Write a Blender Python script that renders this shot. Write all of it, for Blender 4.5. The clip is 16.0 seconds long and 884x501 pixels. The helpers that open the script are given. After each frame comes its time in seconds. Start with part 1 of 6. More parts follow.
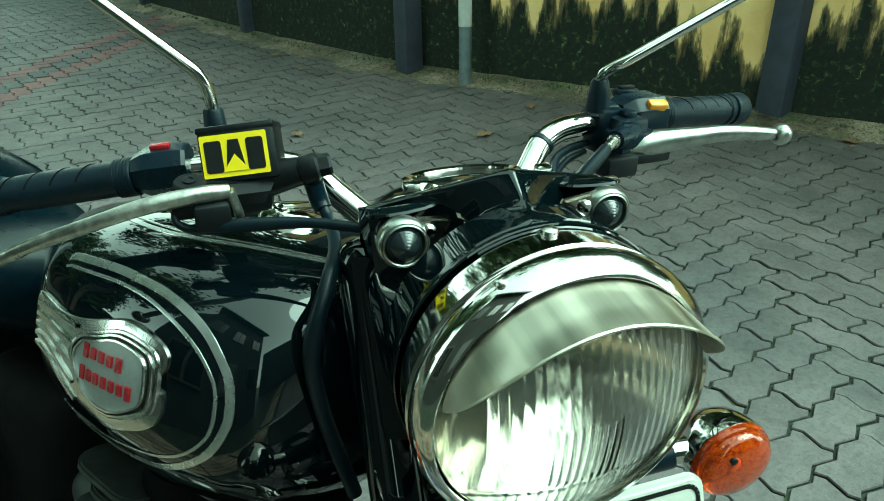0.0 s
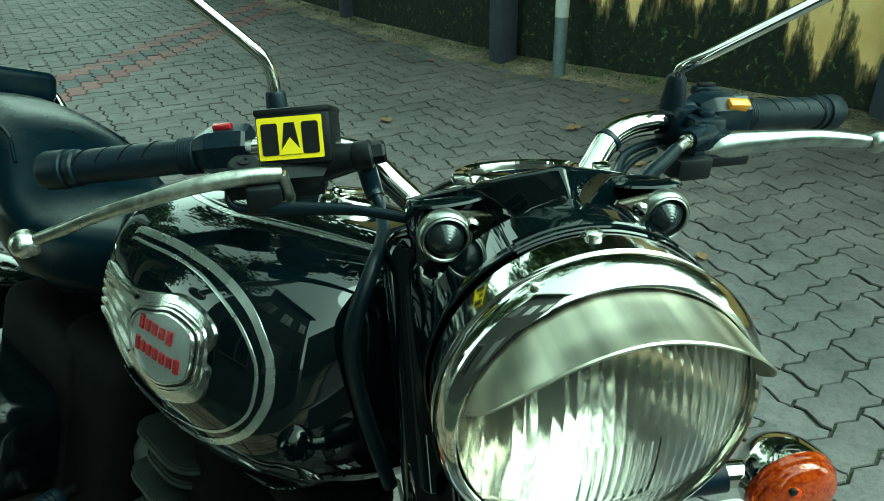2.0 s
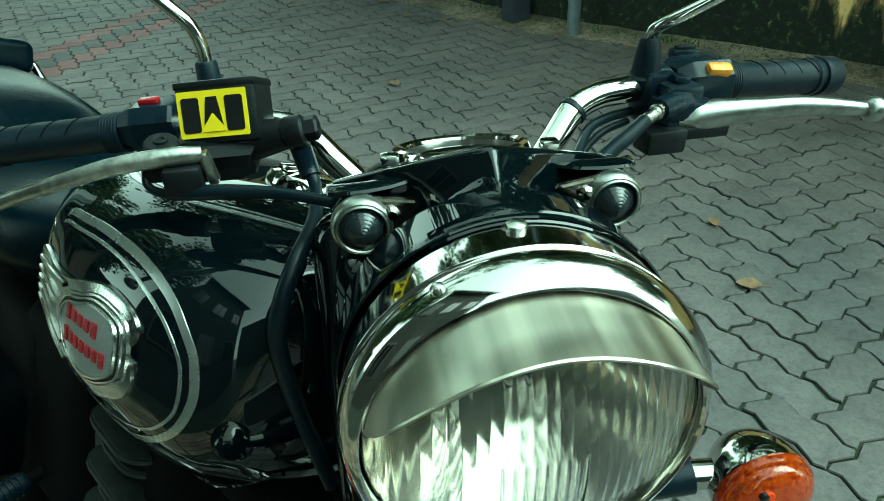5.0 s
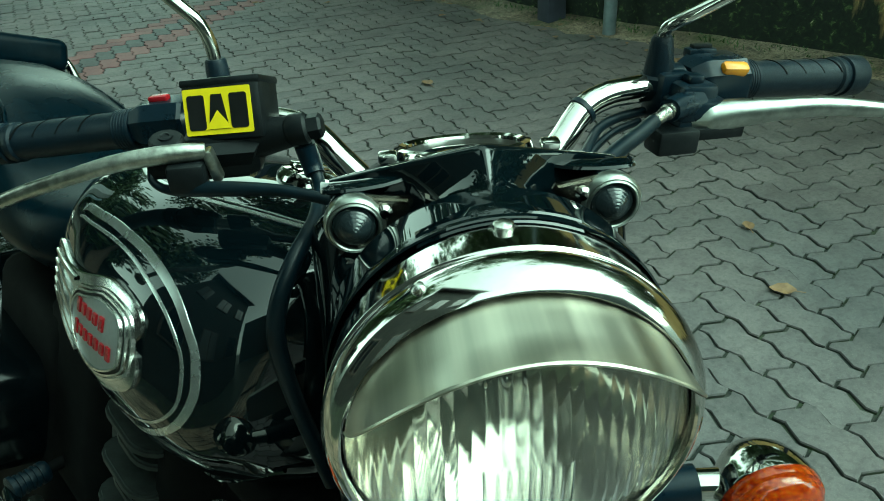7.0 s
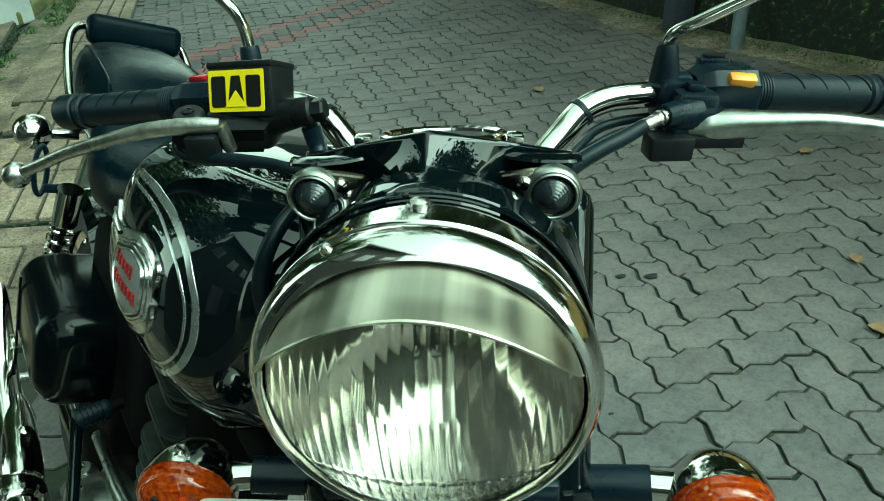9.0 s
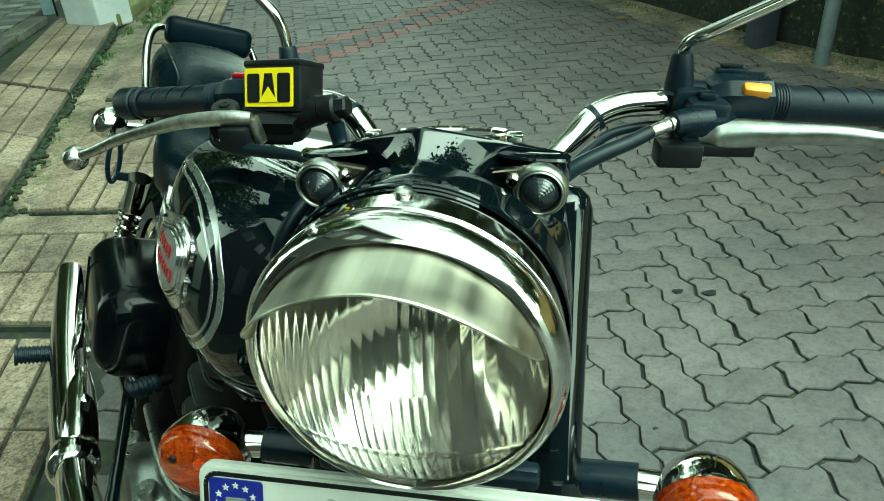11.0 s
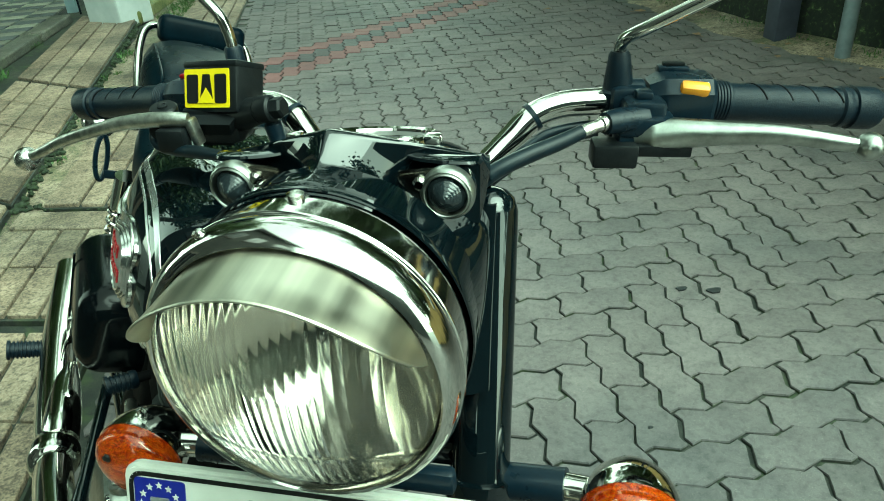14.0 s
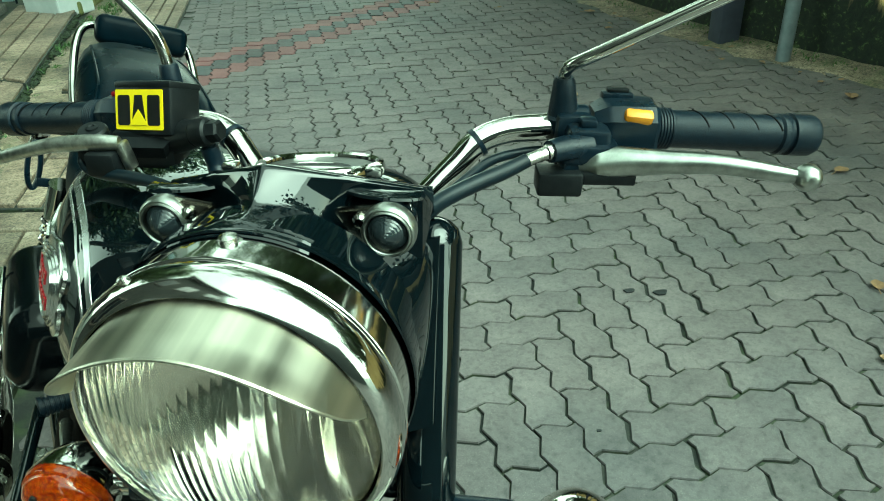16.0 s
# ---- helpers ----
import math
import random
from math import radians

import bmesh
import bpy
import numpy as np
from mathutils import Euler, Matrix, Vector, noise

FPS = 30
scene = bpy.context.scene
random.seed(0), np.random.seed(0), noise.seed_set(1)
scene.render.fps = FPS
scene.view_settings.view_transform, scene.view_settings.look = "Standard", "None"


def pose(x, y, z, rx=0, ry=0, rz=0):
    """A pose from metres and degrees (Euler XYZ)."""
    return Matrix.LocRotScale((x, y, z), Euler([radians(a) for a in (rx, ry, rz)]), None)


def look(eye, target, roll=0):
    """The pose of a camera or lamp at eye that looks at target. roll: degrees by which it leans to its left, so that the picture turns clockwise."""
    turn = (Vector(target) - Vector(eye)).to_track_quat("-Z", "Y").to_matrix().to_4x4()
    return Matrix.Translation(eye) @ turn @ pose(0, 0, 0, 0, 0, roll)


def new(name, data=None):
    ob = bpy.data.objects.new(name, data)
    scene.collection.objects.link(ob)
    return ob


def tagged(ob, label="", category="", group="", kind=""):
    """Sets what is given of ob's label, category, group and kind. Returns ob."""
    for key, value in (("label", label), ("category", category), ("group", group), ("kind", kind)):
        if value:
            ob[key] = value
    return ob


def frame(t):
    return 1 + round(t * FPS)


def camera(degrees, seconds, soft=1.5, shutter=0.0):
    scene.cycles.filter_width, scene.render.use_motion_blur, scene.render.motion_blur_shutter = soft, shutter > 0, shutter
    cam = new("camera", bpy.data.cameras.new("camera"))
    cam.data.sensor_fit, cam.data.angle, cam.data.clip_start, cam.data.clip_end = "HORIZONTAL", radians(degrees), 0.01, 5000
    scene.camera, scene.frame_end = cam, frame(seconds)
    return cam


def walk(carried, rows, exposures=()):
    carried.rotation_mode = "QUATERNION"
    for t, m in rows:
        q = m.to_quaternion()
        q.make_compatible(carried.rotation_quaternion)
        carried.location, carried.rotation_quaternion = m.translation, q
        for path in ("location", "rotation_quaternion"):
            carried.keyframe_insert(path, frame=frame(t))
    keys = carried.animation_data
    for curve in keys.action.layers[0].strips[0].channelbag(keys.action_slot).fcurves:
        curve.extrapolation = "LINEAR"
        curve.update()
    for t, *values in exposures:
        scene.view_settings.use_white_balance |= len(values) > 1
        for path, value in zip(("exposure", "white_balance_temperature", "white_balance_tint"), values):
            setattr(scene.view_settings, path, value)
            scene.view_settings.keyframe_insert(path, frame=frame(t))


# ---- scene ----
cam = camera(63.0, 16.0, soft=1.0)
PATH = [
    (0, (-0.868, -1.224, 1.248), (0.249, 0.159, 0.331), -1.0),
    (0.5, (-0.863, -1.229, 1.251), (0.214, 0.186, 0.337), -1.0),
    (1, (-0.855, -1.23, 1.251), (0.183, 0.219, 0.342), -0.5),
    (1.5, (-0.848, -1.231, 1.25), (0.114, 0.265, 0.334), -0.7),
    (2, (-0.837, -1.229, 1.244), (0.08, 0.281, 0.306), -1.0),
    (2.5, (-0.823, -1.23, 1.241), (0.026, 0.305, 0.28), -2.5),
    (3, (-0.804, -1.226, 1.242), (0.05, 0.301, 0.273), -2.8),
    (3.5, (-0.789, -1.224, 1.239), (0.06, 0.292, 0.248), -3.3),
    (4, (-0.778, -1.22, 1.236), (0.051, 0.287, 0.216), -3.7),
    (4.5, (-0.768, -1.218, 1.236), (0.065, 0.294, 0.226), -3.8),
    (5, (-0.761, -1.217, 1.234), (0.078, 0.281, 0.208), -2.3),
    (5.2, (-0.758, -1.215, 1.233), (0.073, 0.279, 0.196), -2.3),
    (7.3, (-0.731, -1.232, 1.23), (-0.011, 0.331, 0.211), -3.1),
    (7.5, (-0.724, -1.238, 1.227), (-0.045, 0.344, 0.208), -2.7),
    (8, (-0.702, -1.259, 1.228), (-0.118, 0.368, 0.221), -2.6),
    (8.5, (-0.681, -1.279, 1.23), (-0.159, 0.384, 0.249), -3.1),
    (9, (-0.661, -1.299, 1.229), (-0.194, 0.372, 0.235), -3.1),
    (9.2, (-0.653, -1.306, 1.228), (-0.219, 0.372, 0.232), -3.3),
    (11.3, (-0.613, -1.349, 1.232), (-0.365, 0.388, 0.273), -3.6),
    (11.5, (-0.608, -1.355, 1.233), (-0.381, 0.388, 0.278), -3.9),
    (12, (-0.597, -1.36, 1.232), (-0.383, 0.387, 0.282), -4.3),
    (12.5, (-0.587, -1.362, 1.231), (-0.374, 0.387, 0.285), -4.1),
    (13, (-0.575, -1.363, 1.23), (-0.404, 0.388, 0.281), -4.1),
    (13.5, (-0.563, -1.357, 1.229), (-0.385, 0.389, 0.27), -4.4),
    (14, (-0.544, -1.348, 1.229), (-0.336, 0.386, 0.254), -4.4),
    (14.5, (-0.53, -1.343, 1.234), (-0.305, 0.388, 0.258), -4.0),
    (15, (-0.525, -1.338, 1.236), (-0.27, 0.381, 0.248), -3.5),
    (15.5, (-0.529, -1.333, 1.24), (-0.243, 0.371, 0.234), -3.1),
    (16, (-0.532, -1.327, 1.247), (-0.198, 0.376, 0.252), -2.5),
]
walk(cam, [(t, look(eye, target, roll)) for t, eye, target, roll in PATH],
     exposures=[(0.0, 2.34, 5130, -37), (5.0, 2.10, 4980, -38), (8.0, 1.99, 5200, -37), (9.0, 2.06, 5290, -35), (12.0, 2.42, 5560, -33), (16.0, 2.43, 5450, -34)])

# ---- light ----
world = bpy.data.worlds.new("sky")
scene.world = world
world.use_nodes = True
wn, wl = world.node_tree.nodes, world.node_tree.links
sky = wn.new("ShaderNodeTexSky")
sky.sky_type = "NISHITA"
sky.sun_disc = False
SUN_EL, SUN_AZ = radians(50), radians(128)
sky.sun_elevation, sky.sun_rotation = SUN_EL, SUN_AZ
sky.air_density, sky.dust_density, sky.ozone_density = 1.4, 1.0, 1.0
grey = wn.new("ShaderNodeHueSaturation")  # thin cloud: the sky is nearly white
grey.inputs["Saturation"].default_value = 0.12
wl.new(sky.outputs[0], grey.inputs["Color"])
warm = wn.new("ShaderNodeMixRGB")
warm.blend_type = "MULTIPLY"
warm.inputs[0].default_value = 1.0
warm.inputs[2].default_value = (1.0, 0.975, 0.82, 1)
wl.new(grey.outputs[0], warm.inputs[1])
wl.new(warm.outputs[0], wn["Background"].inputs[0])
wn["Background"].inputs[1].default_value = 0.15
sun = new("sun", bpy.data.lights.new("sun", "SUN"))
sun.data.energy, sun.data.angle, sun.data.color = 1.0, radians(50), (1.0, 0.96, 0.86)
sun_dir = Vector((math.sin(SUN_AZ) * math.cos(SUN_EL), math.cos(SUN_AZ) * math.cos(SUN_EL), math.sin(SUN_EL)))
sun.matrix_world = look(sun_dir * 30, (0, 0, 0))


# ---- materials ----
def material(name):
    m = bpy.data.materials.new(name)
    m.use_nodes = True
    return m, m.node_tree.nodes, m.node_tree.links, m.node_tree.nodes["Principled BSDF"]


def ramp(nodes, stops):
    r = nodes.new("ShaderNodeValToRGB")
    while len(r.color_ramp.elements) < len(stops):
        r.color_ramp.elements.new(0.5)
    for e, (p, c) in zip(r.color_ramp.elements, stops):
        e.position, e.color = p, (*c, 1)
    return r


def noise_tex(nodes, links, scale, detail=4, coords="Object", rough=0.6, dist=0.0):
    co = nodes.new("ShaderNodeTexCoord")
    n = nodes.new("ShaderNodeTexNoise")
    n.inputs["Scale"].default_value, n.inputs["Detail"].default_value = scale, detail
    n.inputs["Roughness"].default_value, n.inputs["Distortion"].default_value = rough, dist
    links.new(co.outputs[coords], n.inputs["Vector"])
    return n


def bump(nodes, links, source, bsdf, strength=0.2, distance=0.002):
    b = nodes.new("ShaderNodeBump")
    b.inputs["Strength"].default_value, b.inputs["Distance"].default_value = strength, distance
    links.new(source, b.inputs["Height"])
    links.new(b.outputs[0], bsdf.inputs["Normal"])
    return b


def surface(name, c1, c2, scale=40.0, rough=(0.3, 0.5), metal=0.0, bumpy=0.0, coat=0.0, distance=0.001, fine=0, spec=0.5):
    """A paint, plastic, rubber or metal whose colour and gloss vary between two values."""
    m, n, l, p = material(name)
    t = noise_tex(n, l, scale)
    r = ramp(n, [(0.3, c1), (0.7, c2)])
    l.new(t.outputs["Fac"], r.inputs[0])
    l.new(r.outputs[0], p.inputs["Base Color"])
    t2 = noise_tex(n, l, scale * 0.17, 5)
    mr = n.new("ShaderNodeMapRange")
    mr.inputs["From Min"].default_value, mr.inputs["From Max"].default_value = 0.3, 0.7
    mr.inputs["To Min"].default_value, mr.inputs["To Max"].default_value = rough
    l.new(t2.outputs["Fac"], mr.inputs["Value"])
    l.new(mr.outputs[0], p.inputs["Roughness"])
    p.inputs["Metallic"].default_value = metal
    p.inputs["Specular IOR Level"].default_value = spec
    p.inputs["Coat Weight"].default_value = coat
    p.inputs["Coat Roughness"].default_value = 0.02
    if bumpy:
        b = noise_tex(n, l, fine or scale * 4, 3)
        bump(n, l, b.outputs["Fac"], p, bumpy, distance)
    return m


CHROME = surface("chrome", (0.61, 0.60, 0.56), (0.53, 0.52, 0.485), 60, (0.05, 0.12), 1.0)
CHROME_WORN = surface("worn_chrome", (0.75, 0.75, 0.72), (0.3, 0.28, 0.24), 260, (0.08, 0.25), 1.0, 0.25)
PAINT = surface("black_gloss_paint", (0.0012, 0.0025, 0.0035), (0.002, 0.004, 0.0055), 30, (0.015, 0.035), spec=0.52)
PLASTIC = surface("black_plastic", (0.002, 0.006, 0.011), (0.004, 0.010, 0.018), 220, (0.24, 0.36), 0.0, 0.15, spec=0.24)
RUBBER = surface("black_rubber", (0.002, 0.005, 0.010), (0.004, 0.010, 0.017), 300, (0.30, 0.48), 0.0, 0.35, spec=0.20)
# shade put into the colour: near-black for parts under tank and seat
SHADE_BLACK = surface("shade_black", (0.0015, 0.0015, 0.002), (0.004, 0.004, 0.004), 60, (0.6, 0.8), 0.0, 0.2, spec=0.06)
VINYL = surface("black_seat_vinyl", (0.001, 0.003, 0.005), (0.002, 0.0055, 0.009), 60, (0.24, 0.33), 0.0, 0.12, 0.0, 0.0004, 900, 0.035)


def brushed():
    """Steel brushed from rim to edge: streaks that differ only from side to side of the peak."""
    m, n, l, p = material("brushed_visor_steel")
    co = n.new("ShaderNodeTexCoord")
    mp = n.new("ShaderNodeMapping")
    mp.vector_type = "POINT"
    mp.inputs["Rotation"].default_value = (0, 0, radians(21.5))
    l.new(co.outputs["Object"], mp.inputs[0])
    turn, mp = mp, n.new("ShaderNodeMapping")
    mp.inputs["Scale"].default_value = (1, 0.02, 0.02)
    l.new(turn.outputs[0], mp.inputs[0])
    wide, fine = n.new("ShaderNodeTexNoise"), n.new("ShaderNodeTexNoise")
    for t, s, d in ((wide, 55, 3), (fine, 600, 2)):
        t.inputs["Scale"].default_value, t.inputs["Detail"].default_value = s, d
        l.new(mp.outputs[0], t.inputs["Vector"])
    r = ramp(n, [(0.38, (0.385, 0.367, 0.305)), (0.62, (0.69, 0.65, 0.54))])
    l.new(wide.outputs["Fac"], r.inputs[0])
    l.new(r.outputs[0], p.inputs["Base Color"])
    mr = n.new("ShaderNodeMapRange")
    mr.inputs["From Min"].default_value, mr.inputs["From Max"].default_value = 0.3, 0.7
    mr.inputs["To Min"].default_value, mr.inputs["To Max"].default_value = 0.28, 0.46
    l.new(wide.outputs["Fac"], mr.inputs["Value"])
    l.new(mr.outputs[0], p.inputs["Roughness"])
    p.inputs["Metallic"].default_value = 1.0
    bump(n, l, fine.outputs["Fac"], p, 0.10, 0.0006)
    return m


STEEL = brushed()
BEZEL = surface("tarnished_chrome", (0.46, 0.44, 0.39), (0.30, 0.27, 0.22), 120, (0.08, 0.2), 1.0)
SMOKED = surface("smoked_bowl", (0.006, 0.008, 0.011), (0.003, 0.004, 0.005), 120, (0.12, 0.25), spec=0.4)
ALU = surface("worn_aluminium", (0.42, 0.43, 0.40), (0.25, 0.26, 0.24), 90, (0.24, 0.40), 1.0, 0.12)
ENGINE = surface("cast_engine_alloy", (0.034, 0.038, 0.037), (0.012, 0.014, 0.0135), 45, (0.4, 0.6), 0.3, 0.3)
ALU_DULL = surface("scuffed_aluminium", (0.60, 0.60, 0.55), (0.26, 0.26, 0.235), 120, (0.24, 0.42), 1.0, 0.2)
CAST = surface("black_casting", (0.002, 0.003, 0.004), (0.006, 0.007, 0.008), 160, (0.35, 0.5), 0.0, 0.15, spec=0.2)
YELLOW = surface("yellow_sticker", (0.70, 0.545, 0.004), (0.60, 0.47, 0.004), 60, (0.3, 0.4))
INK = surface("black_ink", (0.004, 0.004, 0.004), (0.008, 0.008, 0.008), 60, (0.35, 0.45), spec=0.25)
SILVER = surface("silver_stripe_paint", (0.60, 0.61, 0.60), (0.50, 0.51, 0.50), 90, (0.22, 0.32), 0.9)
BADGE = surface("badge_pewter", (0.66, 0.66, 0.64), (0.45, 0.45, 0.43), 150, (0.10, 0.24), 1.0, 0.1)
BADGE_FACE = surface("badge_face_grey", (0.26, 0.27, 0.27), (0.22, 0.23, 0.23), 200, (0.3, 0.4), 0.4)
RED = surface("red_enamel", (0.24, 0.005, 0.012), (0.17, 0.004, 0.009), 60, (0.2, 0.3))
ORANGE_KEY = surface("orange_switch_plastic", (0.72, 0.30, 0.012), (0.62, 0.25, 0.010), 80, (0.3, 0.42))
WHITE = surface("white_plate_plastic", (0.52, 0.52, 0.48), (0.44, 0.44, 0.40), 30, (0.3, 0.4))
BLUE = surface("blue_plate_band", (0.008, 0.012, 0.20), (0.006, 0.010, 0.16), 40, (0.3, 0.4))
SATIN = surface("satin_black_box", (0.0008, 0.0014, 0.002), (0.0016, 0.0026, 0.0034), 40, (0.12, 0.20), spec=0.13)
TYRE = surface("tyre_rubber", (0.014, 0.014, 0.014), (0.03, 0.029, 0.027), 60, (0.6, 0.8), 0.0, 0.3)
HOSE = surface("black_hose", (0.002, 0.005, 0.008), (0.004, 0.009, 0.014), 90, (0.3, 0.45), spec=0.2)


def glass(name, colour, rough=0.0, ior=1.5):
    m, n, l, p = material(name)
    p.inputs["Base Color"].default_value = (*colour, 1)
    p.inputs["Transmission Weight"].default_value = 1.0
    p.inputs["IOR"].default_value = ior
    t = noise_tex(n, l, 30)
    mr = n.new("ShaderNodeMapRange")
    mr.inputs["To Min"].default_value, mr.inputs["To Max"].default_value = rough, rough + 0.03
    l.new(t.outputs["Fac"], mr.inputs["Value"])
    l.new(mr.outputs[0], p.inputs["Roughness"])
    return m


SMOKED_GLASS = glass("dark_lens_glass", (0.02, 0.027, 0.032), 0.0, 1.5)
SMOKED_GLASS.node_tree.nodes["Principled BSDF"].inputs["Transmission Weight"].default_value = 0.4
SMOKED_GLASS.node_tree.nodes["Principled BSDF"].inputs["Coat Weight"].default_value = 0.15
FLUTED = glass("fluted_lens_glass", (0.99, 0.99, 0.98), 0.0, 1.5)
AMBER = glass("amber_lens_plastic", (1.0, 0.16, 0.008), 0.02, 1.45)
AMBER.node_tree.nodes["Principled BSDF"].inputs["Transmission Weight"].default_value = 0.8
cells = AMBER.node_tree.nodes.new("ShaderNodeTexVoronoi")  # small moulded prisms, deeper red where thick
cells.inputs["Scale"].default_value = 330
AMBER.node_tree.links.new(AMBER.node_tree.nodes["Texture Coordinate"].outputs["Object"], cells.inputs["Vector"])
prism = ramp(AMBER.node_tree.nodes, [(0.15, (1.0, 0.23, 0.010)), (0.5, (0.98, 0.115, 0.004)), (0.8, (0.48, 0.024, 0.001))])
AMBER.node_tree.links.new(cells.outputs["Distance"], prism.inputs["Fac"])
AMBER.node_tree.links.new(prism.outputs["Color"], AMBER.node_tree.nodes["Principled BSDF"].inputs["Base Color"])
AMBER.node_tree.nodes["Principled BSDF"].inputs["Coat Weight"].default_value = 0.35
REFLECTOR = surface("silvered_reflector", (0.76, 0.72, 0.62), (0.68, 0.64, 0.53), 20, (0.06, 0.11), 1.0)


def concrete(name, stops, scale, random_from="object", spread=0.25, moss=0.0, stains=0.0, relief=0.5, pits=0.0, damp=0.0):
    """Cast concrete: mottled, speckled with aggregate, each piece a little lighter or darker."""
    m, n, l, p = material(name)
    big = noise_tex(n, l, scale * 0.12, 5, dist=0.4)
    small = noise_tex(n, l, scale, 6)
    grain = noise_tex(n, l, scale * 9, 2)
    mix = n.new("ShaderNodeMath")
    mix.operation = "MULTIPLY_ADD"
    l.new(small.outputs["Fac"], mix.inputs[0])
    mix.inputs[1].default_value = 0.55
    l.new(big.outputs["Fac"], mix.inputs[2])
    sub = n.new("ShaderNodeMath")
    sub.operation = "MULTIPLY_ADD"
    l.new(grain.outputs["Fac"], sub.inputs[0])
    sub.inputs[1].default_value = 0.55
    l.new(mix.outputs[0], sub.inputs[2])
    off = n.new("ShaderNodeMath")
    off.operation = "SUBTRACT"
    l.new(sub.outputs[0], off.inputs[0])
    off.inputs[1].default_value = 0.55
    r = ramp(n, [(0.5 + (q - 0.5) * 0.55, c) for q, c in stops])
    l.new(off.outputs[0], r.inputs[0])
    hsv = n.new("ShaderNodeHueSaturation")
    l.new(r.outputs[0], hsv.inputs["Color"])
    if random_from == "object":
        rnd = n.new("ShaderNodeObjectInfo").outputs["Random"]
    else:
        rnd = n.new("ShaderNodeNewGeometry").outputs["Random Per Island"]
    mr = n.new("ShaderNodeMapRange")
    mr.inputs["To Min"].default_value, mr.inputs["To Max"].default_value = 1 - spread, 1 + spread
    l.new(rnd, mr.inputs["Value"])
    l.new(mr.outputs[0], hsv.inputs["Value"])
    colour = hsv.outputs[0]
    if stains:  # broad damp and dusty patches over many pieces, and pale grit
        geo = n.new("ShaderNodeNewGeometry")
        for size, lo, hi, tint in ((1.3, 0.45, 0.66, (0.62, 0.68, 0.71, 1)), (9.0, 0.58, 0.72, (0.72, 0.75, 0.74, 1)), (330.0, 0.64, 0.72, (1.55, 1.5, 1.4, 1)), (85.0, 0.52, 0.62, (1 - pits, 1 - pits, 1 - pits, 1)), (33.0, 0.55, 0.66, (1 - pits, 1 - pits, 1 - pits, 1))):
            if size in (85.0, 33.0) and not pits:
                continue
            sn = n.new("ShaderNodeTexNoise")
            sn.inputs["Scale"].default_value, sn.inputs["Detail"].default_value = size, 5 if size < 100 else 1
            l.new(geo.outputs["Position"], sn.inputs["Vector"])
            sr = ramp(n, [(lo, (0, 0, 0)), (hi, (stains, stains, stains))])
            l.new(sn.outputs["Fac"], sr.inputs[0])
            sm = n.new("ShaderNodeMixRGB")
            sm.blend_type = "MULTIPLY"
            l.new(sr.outputs[0], sm.inputs[0])
            l.new(colour, sm.inputs[1])
            sm.inputs[2].default_value = tint
            colour = sm.outputs[0]
    if damp:  # dark green growth spreading out from the foot of the boundary wall
        geo = n.new("ShaderNodeNewGeometry")
        sep = n.new("ShaderNodeSeparateXYZ")
        l.new(geo.outputs["Position"], sep.inputs[0])
        spread_n = n.new("ShaderNodeTexNoise")
        spread_n.inputs["Scale"].default_value, spread_n.inputs["Detail"].default_value = 2.2, 7
        l.new(geo.outputs["Position"], spread_n.inputs["Vector"])
        across = n.new("ShaderNodeMath")
        across.operation = "MULTIPLY_ADD"
        l.new(sep.outputs["Y"], across.inputs[0])
        across.inputs[1].default_value = 0.30
        l.new(sep.outputs["X"], across.inputs[2])
        near_wall = n.new("ShaderNodeMath")
        near_wall.operation = "MULTIPLY_ADD"
        l.new(across.outputs[0], near_wall.inputs[0])
        near_wall.inputs[1].default_value, near_wall.inputs[2].default_value = 0.30, -0.86
        both = n.new("ShaderNodeMath")
        l.new(near_wall.outputs[0], both.inputs[0])
        l.new(spread_n.outputs["Fac"], both.inputs[1])
        dk = ramp(n, [(0.50, (0, 0, 0)), (0.66, (damp, damp, damp))])
        l.new(both.outputs[0], dk.inputs[0])
        dm = n.new("ShaderNodeMixRGB")
        l.new(dk.outputs[0], dm.inputs[0])
        l.new(colour, dm.inputs[1])
        dm.inputs[2].default_value = (0.026, 0.036, 0.026, 1)
        colour = dm.outputs[0]
    if moss:
        mo = noise_tex(n, l, scale * 0.25, 6, dist=1.0)
        mk = ramp(n, [(0.5, (0, 0, 0)), (0.68, (moss, moss, moss))])
        l.new(mo.outputs["Fac"], mk.inputs[0])
        mx = n.new("ShaderNodeMixRGB")
        l.new(mk.outputs[0], mx.inputs[0])
        l.new(colour, mx.inputs[1])
        mx.inputs[2].default_value = (0.05, 0.075, 0.02, 1)
        colour = mx.outputs[0]
    l.new(colour, p.inputs["Base Color"])
    p.inputs["Roughness"].default_value = 0.66
    p.inputs["Specular IOR Level"].default_value = 0.45
    bump(n, l, sub.outputs[0], p, relief, 0.0025)
    return m


GREY_STOPS = [(0.1, (0.083, 0.074, 0.075)), (0.5, (0.117, 0.105, 0.105)), (0.9, (0.151, 0.135, 0.133))]
PAVER = concrete("grey_paver", GREY_STOPS, 40, "object", 0.10, 0.0, 0.8, 0.22, 0.22, damp=0.45)
PAVER_FAR = concrete("grey_paver_far", GREY_STOPS, 40, "island", 0.10, 0.0, 0.8, 0.22, 0.22, damp=0.45)
RED_STOPS = [(0.15, (0.105, 0.045, 0.047)), (0.5, (0.145, 0.062, 0.064)), (0.85, (0.17, 0.080, 0.080))]
PAVER_RED = concrete("red_paver", RED_STOPS, 28, "island", 0.15)
